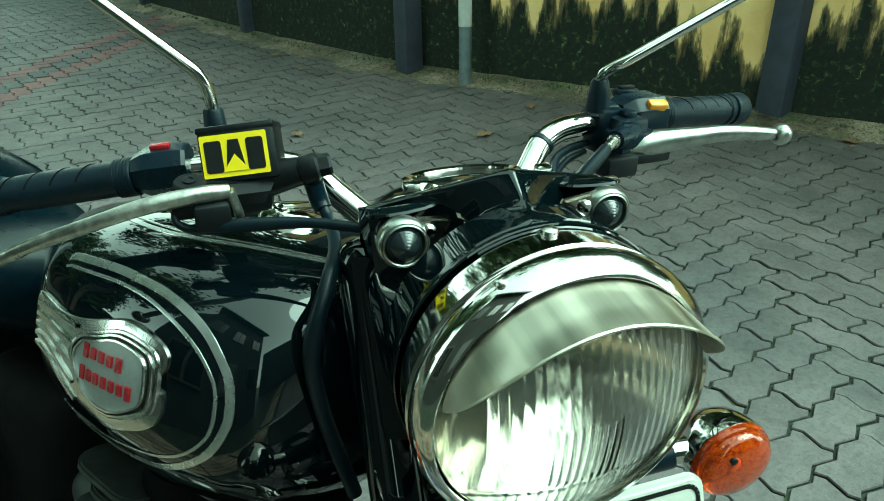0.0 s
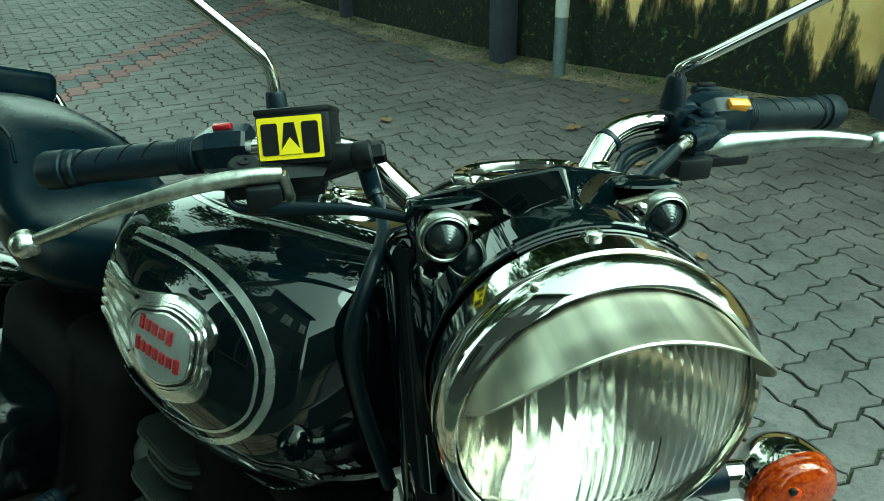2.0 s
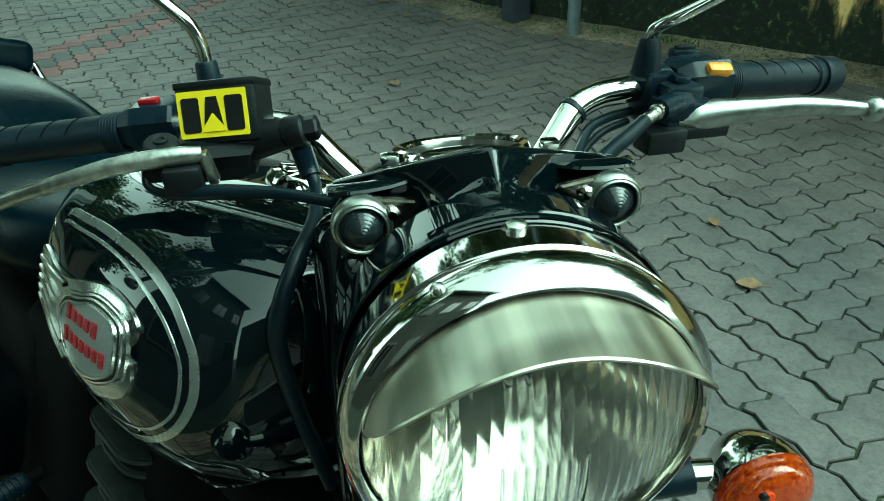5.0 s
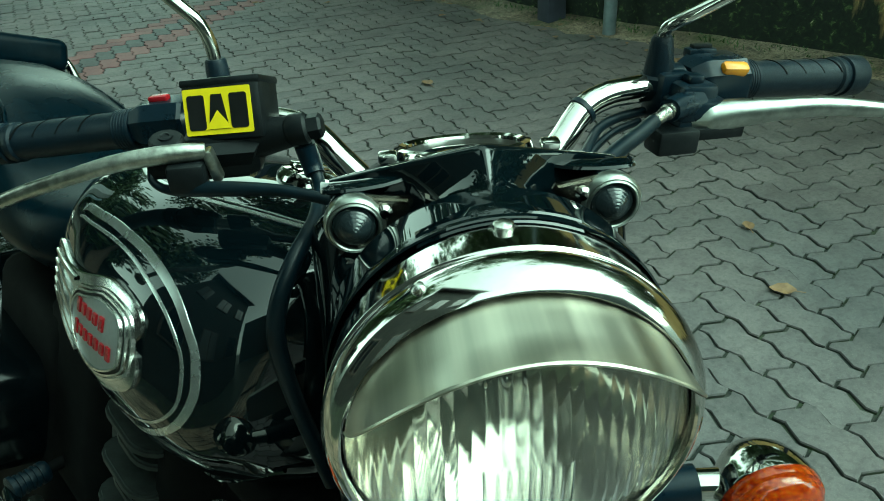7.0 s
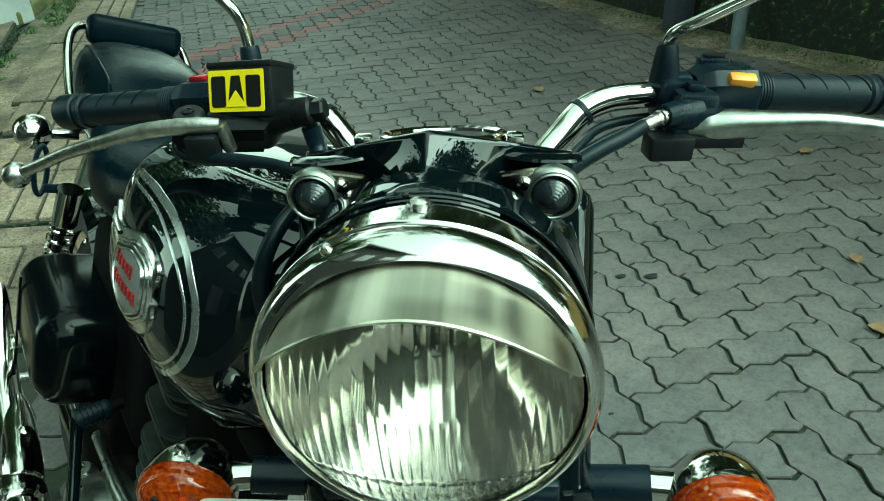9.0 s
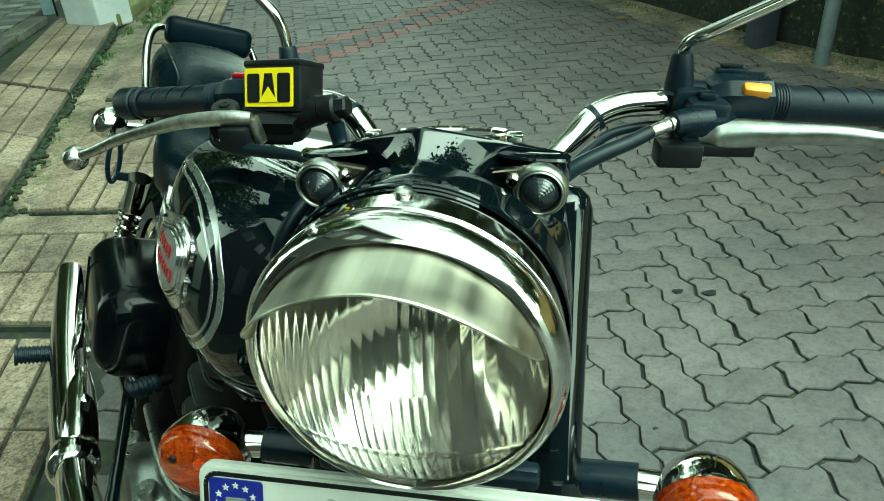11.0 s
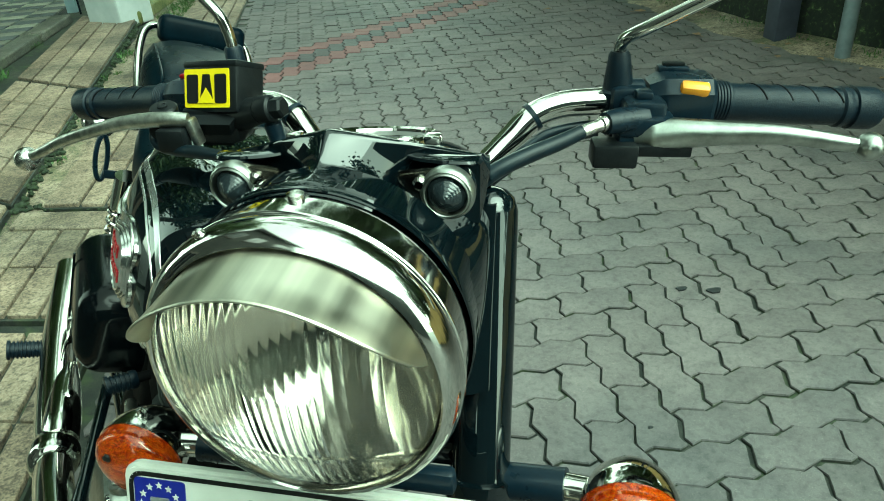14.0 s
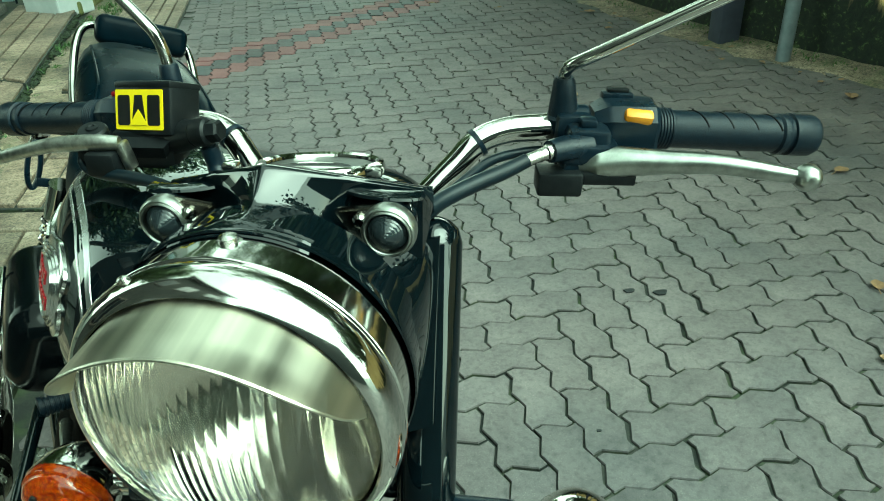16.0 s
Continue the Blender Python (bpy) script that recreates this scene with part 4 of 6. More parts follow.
def pilot(sx):
    c = Vector((sx * 0.0735, 0.062, -0.0262))
    pod = part("pilot_light", lathe([(-0.036, 0.006), (-0.028, 0.0110), (-0.014, 0.0158), (-0.004, 0.0174), (0.0, 0.017)], (0, -1, 0), c, 36), PAINT, bike, "small round pilot lamp in a black pod", STEER)
    out = [(0.002, 0.0170), (-0.018, 0.0145), (-0.032, 0.0125), (-0.034, 0.0095), (-0.026, -0.002), (-0.015, -0.0165), (0.002, -0.0170)]
    flip = [(sx * x, y) for x, y in out]
    if sx < 0:
        flip = flip[::-1]
    part("mounting_plate", plate(flip, 0.0045, facing(c + Vector((0, 0.002, 0)), (0, -1, 0.12)), 0.0022), BEZEL, pod, "tarnished triangular plate", STEER)
    part("bezel", lathe([(-0.006, 0.0170), (0.000, 0.0178), (0.0030, 0.0176), (0.0052, 0.0166), (0.0060, 0.0158), (0.0056, 0.0153), (0.0066, 0.0150), (0.0072, 0.0142), (0.0066, 0.0135), (0.003, 0.0130), (0.0, 0.0128)], (0, -1, 0), c, 48, caps=False), ALU, pod, "worn bright metal bezel", STEER)
    prof = [(-0.002, 0.0131), (0.0028, 0.0131)]
    for k in range(7):
        r0, r1 = 0.0129 * (1 - k / 7), 0.0129 * (1 - (k + 0.86) / 7)
        rise = lambda r: 0.0030 + 0.0100 * (1 - (r / 0.0131) ** 1.5)
        prof += [(rise(r0), r0), (rise((r0 + r1) / 2) + 0.0003, (r0 + r1) / 2), (rise(r1) + 0.0002, max(r1, 0.0004))]
    part("lens", lathe(prof + [(0.0131, 0.0002)], (0, -1, 0), c, 40), SMOKED_GLASS, pod, "ringed dark glass lens", STEER, 20)
    part("reflector", lathe([(0.001, 0.0128), (-0.006, 0.010), (-0.012, 0.006), (-0.014, 0.0001)], (0, -1, 0), c, 28, caps=False), INK, pod, "smoke-dark lamp bowl", STEER)
    part("screw", lathe([(-0.001, 0.0048), (0.003, 0.0048), (0.0048, 0.0028), (0.005, 0.0002)], (0, -1, 0), (sx * 0.0565, 0.061, -0.0195), 18), CHROME, pod, "domed chrome screw", STEER)
    rings = []
    for x, y0 in ((0.0400, 0.0790), (0.047, 0.0740), (0.056, 0.0700), (0.068, 0.0675), (0.079, 0.0670), (0.087, 0.0690), (0.0915, 0.0740)):
        drop = max(0.0, x - 0.085) * 0.35
        rings.append([(sx * x, y0 + 0.002, -0.0110 - drop), (sx * x, y0, -0.0094 - drop), (sx * x, y0 + 0.0010, -0.0078 - drop), (sx * x, y0 + 0.007, -0.0072 - drop), (sx * x, y0 + 0.013, -0.0082 - drop), (sx * x, y0 + 0.018, -0.0150 - drop)])
    part("brow", loft(rings), PAINT, pod, "black brow over the lamp", STEER, 35)


pilot(-1)
pilot(1)

# fork shrouds, lower fork, indicators
F0, F1 = Vector((0.0858, 0.137, -0.062)), Vector((0.0858, 0.056, -0.262))
FD = (F1 - F0).normalized()


def mirror_x(points, sx):
    return [(sx * p[0], p[1], p[2]) for p in points]


for sx in (-1, 1):
    a, b = Vector((sx * F0.x, F0.y, F0.z)), Vector((sx * F1.x, F1.y, F1.z))
    d = Vector((0, FD.y, FD.z))
    L = (F1 - F0).length
    fork = part("fork_shroud", lathe([(-0.006, 0.006), (-0.004, 0.013), (0.002, 0.0195), (0.012, 0.0225), (L - 0.004, 0.0225), (L, 0.0235)], d, a, 36), PAINT, bike, "gloss black fork shroud", STEER)
    part("ear", loft([[(sx * 0.06, 0.10 + d.y * h, z), (sx * 0.095, 0.115 + d.y * h, z), (sx * 0.095, 0.135 + d.y * h, z), (sx * 0.06, 0.15 + d.y * h, z)] for h, z in ((0.0, -0.06), (0.1, -0.13), (0.16, -0.18))]), PAINT, fork, "", STEER)
    part("collar", lathe([(L, 0.024), (L + 0.002, 0.0275), (L + 0.03, 0.0275), (L + 0.036, 0.025), (L + 0.04, 0.023)], d, a, 32), PAINT, fork, "black fork yoke collar", STEER)
    part("stanchion", lathe([(L + 0.03, 0.018), (L + 0.30, 0.018)], d, a, 24), CHROME, fork, "chrome stanchion", STEER)
    part("slider", lathe([(L + 0.28, 0.026), (L + 0.30, 0.027), (L + 0.52, 0.026), (L + 0.56, 0.02)], d, a, 24), ENGINE, fork, "cast alloy slider", STEER)
    # indicator
    c = Vector((sx * 0.199, 0.034, -0.264))
    ind = part("indicator", lathe([(-0.044, 0.0005), (-0.043, 0.010), (-0.037, 0.020), (-0.026, 0.030), (-0.012, 0.0360), (0.0, 0.0380), (0.004, 0.0382)], (0, -1, -0.05), c, 40), CHROME, bike, "chrome bullet-shaped indicator with amber lens", STEER)
    prof = [(0.0, 0.0365), (0.006, 0.0375), (0.010, 0.0368), (0.0115, 0.0345)]
    prof += [(0.0125 + 0.0135 * math.cos(q), 0.0345 * math.sin(q)) for q in (math.pi / 2 * (1 - k / 9) for k in range(9))]
    prof += [(0.0260, 0.0005)]
    part("amber_lens", lathe(prof, (0, -1, -0.05), c, 40), AMBER, ind, "ribbed amber indicator lens", STEER)
    part("bowl", lathe([(0.002, 0.036), (-0.008, 0.030), (-0.015, 0.014), (-0.016, 0.0005)], (0, -1, -0.05), c, 32, caps=False), REFLECTOR, ind, "silvered bowl", STEER)
    part("bulb", lathe([(-0.014, 0.005), (0.0, 0.006), (0.006, 0.004), (0.008, 0.0002)], (0, -1, -0.05), c, 16), ORANGE_KEY, ind, "amber bulb", STEER)
    part("lens_screw", lathe([(0.0, 0.0035), (0.0032, 0.0035), (0.004, 0.0015), (0.004, 0.0001)], (0, -1, -0.05), c + Vector((-0.013, -0.0222, 0.016)), 14), INK, ind, "", STEER)
    part("stem", tube([(sx * 0.148, 0.05, -0.262), (sx * 0.180, 0.045, -0.260)], 0.0115, 20, 2), CHROME, ind, "short chrome stem", STEER)
    part("bracket_tube", tube([(sx * 0.10, 0.055, -0.268), (sx * 0.152, 0.05, -0.262)], 0.0145, 20, 2), PLASTIC, ind, "black bracket tube", STEER)

# front number plate
PLM = facing((-0.019, -0.022, -0.250), (0, -1, 0.35))
nplate = part("number_plate", plate(rounded(0.30, 0.066, 0.012), 0.008, PLM, 0.003), WHITE, bike, "white plastic number plate with a black border line", STEER)
up = Matrix.Translation((0, 0, 0.0084))
ring = bmesh.new()
for a, b in zip(rounded(0.286, 0.052, 0.009), rounded(0.286, 0.052, 0.009)[1:] + rounded(0.286, 0.052, 0.009)[:1]):
    m_ = Vector((a[0], a[1], 0)), Vector((b[0], b[1], 0))
    if (m_[1] - m_[0]).length < 1e-5:
        continue
    n_ = Vector((-(b[1] - a[1]), b[0] - a[0], 0)).normalized() * 0.0019
    ring.faces.new([ring.verts.new(q) for q in (m_[0] - n_, m_[1] - n_, m_[1] + n_, m_[0] + n_)])
bmesh.ops.transform(ring, matrix=PLM @ up, verts=ring.verts)
part("border", ring, INK, nplate, "black border line", STEER, 0)
part("band", plate(rounded(0.042, 0.046, 0.003), 0.0008, PLM @ Matrix.Translation((-0.119, 0, 0.0082))), BLUE, nplate, "blue band with white stars", STEER, 0)
for k in range(12):
    a = 2 * math.pi * k / 12
    star = [((0.0030 if j % 2 == 0 else 0.0013) * math.sin(math.pi * j / 5), (0.0030 if j % 2 == 0 else 0.0013) * math.cos(math.pi * j / 5)) for j in range(10)][::-1]
    part("star", plate(star, 0.0004, PLM @ Matrix.Translation((-0.119 + 0.0155 * math.sin(a), 0.003 + 0.0155 * math.cos(a), 0.0092))), WHITE, nplate, "", STEER, 0)
part("crest", plate(rounded(0.016, 0.016, 0.001), 0.0004, PLM @ Matrix.Translation((-0.119, 0.001, 0.0092))), BADGE_FACE, nplate, "", STEER, 0)
for x, w in ((-0.078, 0.008), (-0.062, 0.010), (-0.030, 0.010), (-0.008, 0.010), (0.02, 0.010), (0.04, 0.010), (0.07, 0.010), (0.09, 0.010), (0.11, 0.010)):
    part("character_bar", plate(rounded(w, 0.026, 0.001), 0.0004, PLM @ Matrix.Translation((x, -0.004, 0.0084))), INK, nplate, "", STEER, 0)
part("plate_bolt", lathe([(0, 0.006), (0.003, 0.006), (0.004, 0.004), (0.004, 0.0001)], PLM.to_3x3() @ Vector((0, 0, 1)), PLM @ Vector((-0.046, 0.010, 0.008)), 18), CHROME, nplate, "chrome plate bolt", STEER)

# handlebar
BAR = [(0.046, 0.192, -0.094), (0.068, 0.209, -0.0730), (0.088, 0.2245, -0.0550), (0.107, 0.2385, -0.0378), (0.1285, 0.2480, -0.0308), (0.154, 0.2545, -0.0298), (0.18, 0.262, -0.031), (0.25, 0.275, -0.036), (0.376, 0.311, -0.0526)]
for sx in (-1, 1):
    bar = part("handlebar", tube(mirror_x(BAR, sx), 0.0112, 24, 8), CHROME, bike, "bent chrome handlebar tube", STEER)
    p = Vector(mirror_x([BAR[3]], sx)[0])
    d = (Vector(mirror_x([BAR[4]], sx)[0]) - Vector(mirror_x([BAR[2]], sx)[0])).normalized()
    part("cable_tie", lathe([(-0.002, 0.0112), (-0.002, 0.0124), (0.002, 0.0124), (0.002, 0.0112)], d, p, 24, caps=False), PLASTIC, bar, "black cable tie", STEER)
    # grip with flange, ribs and spiral grooves
    g0, g1 = Vector((sx * 0.262, 0.2775, -0.0368)), Vector((sx * 0.388, 0.3145, -0.0540))
    ax = (g1 - g0).normalized()
    Lg = (g1 - g0).length
    gs = 0.90 if sx > 0 else 0.86
    prof = [(-0.016, 0.0125), (-0.016, 0.0185)]
    for k in range(6):
        prof += [(-0.015 + 0.0026 * k, 0.0192), (-0.0135 + 0.0026 * k, 0.0192), (-0.0130 + 0.0026 * k, 0.0180)]
    prof += [(0.002, 0.0172), (Lg * 0.5, 0.0178), (Lg - 0.036, 0.0172), (Lg - 0.034, 0.0192), (Lg - 0.029, 0.0192), (Lg - 0.027, 0.0178), (Lg - 0.0245, 0.0178), (Lg - 0.0235, 0.0200), (Lg - 0.004, 0.0200), (Lg, 0.0178), (Lg + 0.001, 0.008)]
    prof = [(h, r * gs) for h, r in prof]
    grip = part("grip", lathe(prof, ax, g0, 40), RUBBER, bike, "black ribbed rubber handgrip", STEER)
    side = ax.cross(Vector((0, 0, 1))).normalized()
    upg = side.cross(ax)
    for k in range(5):
        pts = []
        for j in range(7):
            a = radians(20 + 22 * j)
            h = 0.014 + 0.022 * k + 0.0026 * j
            r = 0.0176 * gs - 0.0004
            pts.append(g0 + ax * h + (side * math.cos(a) * (1 if sx > 0 else -1) * -1 + upg * math.sin(a)) * r)
        # thin black cords give the grooves their shade
        part("groove", tube(pts, 0.0010, 6, 2), SHADE_BLACK, grip, "", STEER)

# left switch housing with mirror clamp and clutch lever
sw_ax = (Vector(BAR[7]) - Vector(BAR[6])).normalized()


def along_bar(h, sx=1):
    p = Vector(BAR[6]) + sw_ax * h
    return Vector((sx * p.x, p.y, p.z))


def bar_matrix(h, sx=1):
    x = Vector((sx * sw_ax.x, sw_ax.y, sw_ax.z)) * sx
    z = Vector((0, 0, 1))
    y = z.cross(x).normalized()
    z = x.cross(y)
    return frame_matrix(along_bar(h, sx), x, y, z)


def housing(length, ry, rz, m, chamfer=0.010):
    """A switch box: an eight-sided section, narrower at both ends."""
    sec = [(ry, rz - chamfer), (ry - chamfer, rz), (-ry + chamfer, rz), (-ry, rz - chamfer), (-ry, -rz + chamfer), (-ry + chamfer, -rz), (ry - chamfer, -rz), (ry, -rz + chamfer)]
    rings = []
    for x, f in ((-length / 2, 0.72), (-length / 2 + 0.010, 0.95), (-length / 2 + 0.014, 1.0), (length / 2 - 0.003, 1.0), (length / 2, 0.93)):
        rings.append([m @ Vector((x, y * f, z * f)) for y, z in sec])
    return loft(rings)


MH = bar_matrix(0.044)
sw = part("switch_housing", housing(0.052, 0.024, 0.023, MH), PLASTIC, bike, "black plastic switch housing with orange key", STEER, 25)
part("indicator_switch", box((0.023, 0.010, 0.011), (0, 0, 0), 0.003, MH @ Matrix.Translation((0.0075, -0.0205, 0.0165)) @ Matrix.Rotation(radians(32), 4, "X") @ Matrix.Rotation(radians(-6), 4, "Z")), ORANGE_KEY, sw, "orange sliding key", STEER)
part("dip_switch", box((0.026, 0.012, 0.008), (0, 0, 0), 0.002, MH @ Matrix.Translation((-0.003, 0.014, 0.0225))), PLASTIC, sw, "grey rocker switch", STEER)
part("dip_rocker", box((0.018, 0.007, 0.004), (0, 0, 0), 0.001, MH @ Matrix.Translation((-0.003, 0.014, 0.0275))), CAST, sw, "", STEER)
part("lamp_sign", lathe([(0, 0.0030), (0.0004, 0.0030), (0.0004, 0.0022), (0, 0.0022)], MH.to_3x3() @ Vector((0, -0.35, 0.9)), MH @ Vector((0.016, -0.0165, 0.0205)), 18, caps=False), WHITE, sw, "", STEER)
part("lower_half", box((0.046, 0.030, 0.014), (0, 0, 0), 0.004, MH @ Matrix.Translation((0.0, 0.0, -0.022))), PLASTIC, sw, "", STEER)
MC = bar_matrix(0.002)
clamp = part("lever_clamp", lathe([(-0.014, 0.0165), (-0.012, 0.0185), (0.012, 0.0185), (0.014, 0.0165)], MC.to_3x3() @ Vector((1, 0, 0)), MC.translation, 28), PLASTIC, bike, "black clutch lever clamp with mirror boss", STEER)
part("lever_bracket", box((0.046, 0.040, 0.016), (0, 0, 0), 0.004, MC @ Matrix.Translation((0.010, -0.028, -0.008))), PLASTIC, clamp, "", STEER)
part("perch", box((0.030, 0.030, 0.044), (0, 0, 0), 0.005, MC @ Matrix.Translation((0.0, -0.006, -0.006))), PLASTIC, clamp, "", STEER)
part("bolt_block", box((0.034, 0.026, 0.030), (0, 0, 0), 0.005, MC @ Matrix.Translation((0.009, -0.027, -0.004))), PLASTIC, clamp, "", STEER)
part("bolt_cap", box((0.014, 0.013, 0.008), (0, 0, 0), 0.003, MC @ Matrix.Translation((0.008, -0.027, 0.0135))), PLASTIC, clamp, "", STEER)
part("pivot_arm", box((0.050, 0.020, 0.010), (0, 0, 0), 0.003, MC @ Matrix.Translation((0.012, -0.034, -0.019)) @ Matrix.Rotation(radians(8), 4, "Z")), PLASTIC, clamp, "", STEER)
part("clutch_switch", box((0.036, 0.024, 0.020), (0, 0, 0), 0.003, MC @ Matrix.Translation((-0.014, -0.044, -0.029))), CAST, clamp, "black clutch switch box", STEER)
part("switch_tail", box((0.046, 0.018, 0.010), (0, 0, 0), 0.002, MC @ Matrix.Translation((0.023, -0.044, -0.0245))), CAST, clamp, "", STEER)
part("pivot_bolt", lathe([(0, 0.0062), (0.006, 0.0062), (0.007, 0.004), (0.007, 0.0002)], (0, 0, 1), MC @ Vector((0.018, -0.034, -0.006)), 6), CHROME_WORN, clamp, "dull pivot bolt", STEER)
part("adjuster", tube([(0.170, 0.212, -0.0322), (0.164, 0.207, -0.0328), (0.1635, 0.2066, -0.0328), (0.148, 0.194, -0.0348)], [0.0066, 0.0066, 0.0052, 0.0050], 16, 1), CHROME_WORN, clamp, "knurled cable adjuster", STEER)
part("cable_arm", tube([(0.196, 0.230, -0.036), (0.180, 0.220, -0.0335), (0.167, 0.2095, -0.0325)], [0.012, 0.0105, 0.009], 12, 3), PLASTIC, clamp, "", STEER)
part("boot", lathe([(-0.016, 0.0125), (-0.010, 0.0150), (0.000, 0.0150), (0.002, 0.0125), (0.016, 0.0105), (0.029, 0.0088), (0.032, 0.0070)], (0.0, -0.02, 1), (0.1755, 0.260, -0.0205), 32), RUBBER, clamp, "rubber mirror boot", STEER)
lever = part("clutch_lever", tube([(0.187, 0.226, -0.0490), (0.205, 0.2250, -0.0472), (0.224, 0.2235, -0.0450), (0.258, 0.220, -0.043), (0.297, 0.217, -0.0425), (0.337, 0.214, -0.047), (0.352, 0.214, -0.049)], [0.0075, 0.0128, 0.0118, 0.0090, 0.0075, 0.0062, 0.0050], 20, 6, squash=1.05), ALU, bike, "worn aluminium clutch lever with a ball end", STEER)
bm = bmesh.new()
bmesh.ops.create_icosphere(bm, subdivisions=3, radius=0.0108)
bmesh.ops.translate(bm, vec=(0.3585, 0.214, -0.0500), verts=bm.verts)
part("ball_end", bm, ALU, lever, "", STEER)
part("clutch_cable", tube([(0.150, 0.1958, -0.0346), (0.1334, 0.182, -0.0385), (0.1143, 0.166, -0.0415), (0.092, 0.142, -0.045), (0.075, 0.11, -0.049)], [0.0056, 0.0062, 0.0064, 0.0064, 0.0062], 16, 6), HOSE, bike, "black clutch cable sleeve", STEER)
part("wiring", tube([(0.165, 0.258, -0.050), (0.140, 0.246, -0.049), (0.118, 0.228, -0.050), (0.098, 0.196, -0.056), (0.078, 0.165, -0.066)], 0.004, 12, 6), HOSE, bike, "black switch wiring", STEER)
part("wiring", tube([(0.160, 0.252, -0.056), (0.132, 0.236, -0.058), (0.104, 0.205, -0.062), (0.07, 0.16, -0.075)], 0.0032, 10, 6), HOSE, bike, "thin black wire", STEER)


def stalk(points, head_at, head_n, name_label):
    st = part("mirror", tube(points, 0.0052, 16, 6), CHROME, bike, name_label, STEER)
    m = facing(head_at, head_n)
    rings = [[m @ Vector((0.062 * f * math.cos(a), 0.040 * f * math.sin(a), zz)) for a in (2 * math.pi * j / 40 for j in range(40))] for zz, f in ((0.0, 0.96), (-0.003, 1.0), (-0.012, 0.94), (-0.020, 0.7), (-0.024, 0.3))]
    part("mirror_shell", loft(rings), PLASTIC, st, "oval black mirror shell", STEER)
    part("mirror_glass", loft([[m @ Vector((0.057 * math.cos(a), 0.036 * math.sin(a), zz)) for a in (2 * math.pi * j / 40 for j in range(40))] for zz in (-0.002, 0.0012)]), CHROME, st, "mirror glass", STEER)


stalk([(0.1755, 0.260, 0.004), (0.176, 0.2565, 0.016), (0.1805, 0.2485, 0.0238), (0.192, 0.2424, 0.0312), (0.23, 0.2356, 0.0512), (0.28, 0.2268, 0.0775), (0.315, 0.2205, 0.0960)], (0.327, 0.217, 0.128), (0.1, 0.97, 0.1), "chrome-stalked rear-view mirror")
stalk([(-0.1785, 0.2825, 0.006), (-0.1795, 0.2815, 0.026), (-0.1845, 0.2812, 0.0415), (-0.1968, 0.2837, 0.0548), (-0.2259, 0.2918, 0.081), (-0.2551, 0.300, 0.1071), (-0.2842, 0.308, 0.1332)], (-0.306, 0.313, 0.166), (-0.1, 0.97, 0.1), "chrome-stalked rear-view mirror with pitted plating")

# right-hand controls: fluid reservoir, brake lever, throttle housing
FX, FY = Vector((0.968, -0.225, 0.085)).normalized(), Vector((0.015, 0.37, 0.93)).normalized()
FZ = FX.cross(FY).normalized()
FY = FZ.cross(FX)
RES = frame_matrix((-0.1672, 0.2050, -0.0028), FX, FY, FZ)
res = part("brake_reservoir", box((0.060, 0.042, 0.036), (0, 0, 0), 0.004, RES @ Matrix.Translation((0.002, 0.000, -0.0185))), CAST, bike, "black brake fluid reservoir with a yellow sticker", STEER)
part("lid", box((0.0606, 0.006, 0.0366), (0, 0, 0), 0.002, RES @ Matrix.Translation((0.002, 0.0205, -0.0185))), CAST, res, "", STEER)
part("sticker", plate(rounded(0.0510, 0.0325, 0.0012), 0.0006, RES @ Matrix.Translation((0, 0.0, 0.0002))), YELLOW, res, "yellow sticker with a black emblem", STEER, 0)
BLOCK = rounded(0.0132, 0.0245, 0.002)
for shape, shift in ((BLOCK, -0.0160), ([(-0.0078, -0.0122), (0.0078, -0.0122), (0.0040, 0.0122), (-0.0040, 0.0122)], 0.0), (BLOCK, 0.0160)):
    part("emblem", plate(shape, 0.0003, RES @ Matrix.Translation((shift, -0.0005, 0.0009))), INK, res, "", STEER, 0)
part("emblem_triangle", plate([(-0.010, -0.012), (0.010, -0.012), (0.0, 0.001)], 0.0003, RES @ Matrix.Translation((0, -0.0005, 0.0013))), YELLOW, res, "", STEER, 0)
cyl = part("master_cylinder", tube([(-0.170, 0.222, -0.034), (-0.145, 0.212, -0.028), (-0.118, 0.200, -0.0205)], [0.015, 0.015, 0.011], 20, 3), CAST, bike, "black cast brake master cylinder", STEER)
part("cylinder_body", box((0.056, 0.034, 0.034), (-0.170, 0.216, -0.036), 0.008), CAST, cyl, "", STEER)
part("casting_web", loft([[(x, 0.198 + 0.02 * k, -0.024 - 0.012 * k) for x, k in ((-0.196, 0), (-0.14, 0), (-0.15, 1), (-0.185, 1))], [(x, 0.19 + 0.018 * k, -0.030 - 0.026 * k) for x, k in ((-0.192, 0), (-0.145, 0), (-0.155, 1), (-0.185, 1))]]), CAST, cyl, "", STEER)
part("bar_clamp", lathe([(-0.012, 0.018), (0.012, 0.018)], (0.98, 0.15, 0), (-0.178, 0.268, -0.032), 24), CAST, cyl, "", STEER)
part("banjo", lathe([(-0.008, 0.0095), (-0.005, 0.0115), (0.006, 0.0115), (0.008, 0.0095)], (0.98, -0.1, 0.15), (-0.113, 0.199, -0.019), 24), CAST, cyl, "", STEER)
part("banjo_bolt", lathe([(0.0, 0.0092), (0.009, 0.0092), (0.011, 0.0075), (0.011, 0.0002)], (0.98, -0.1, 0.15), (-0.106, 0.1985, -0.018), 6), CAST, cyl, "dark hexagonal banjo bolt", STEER)
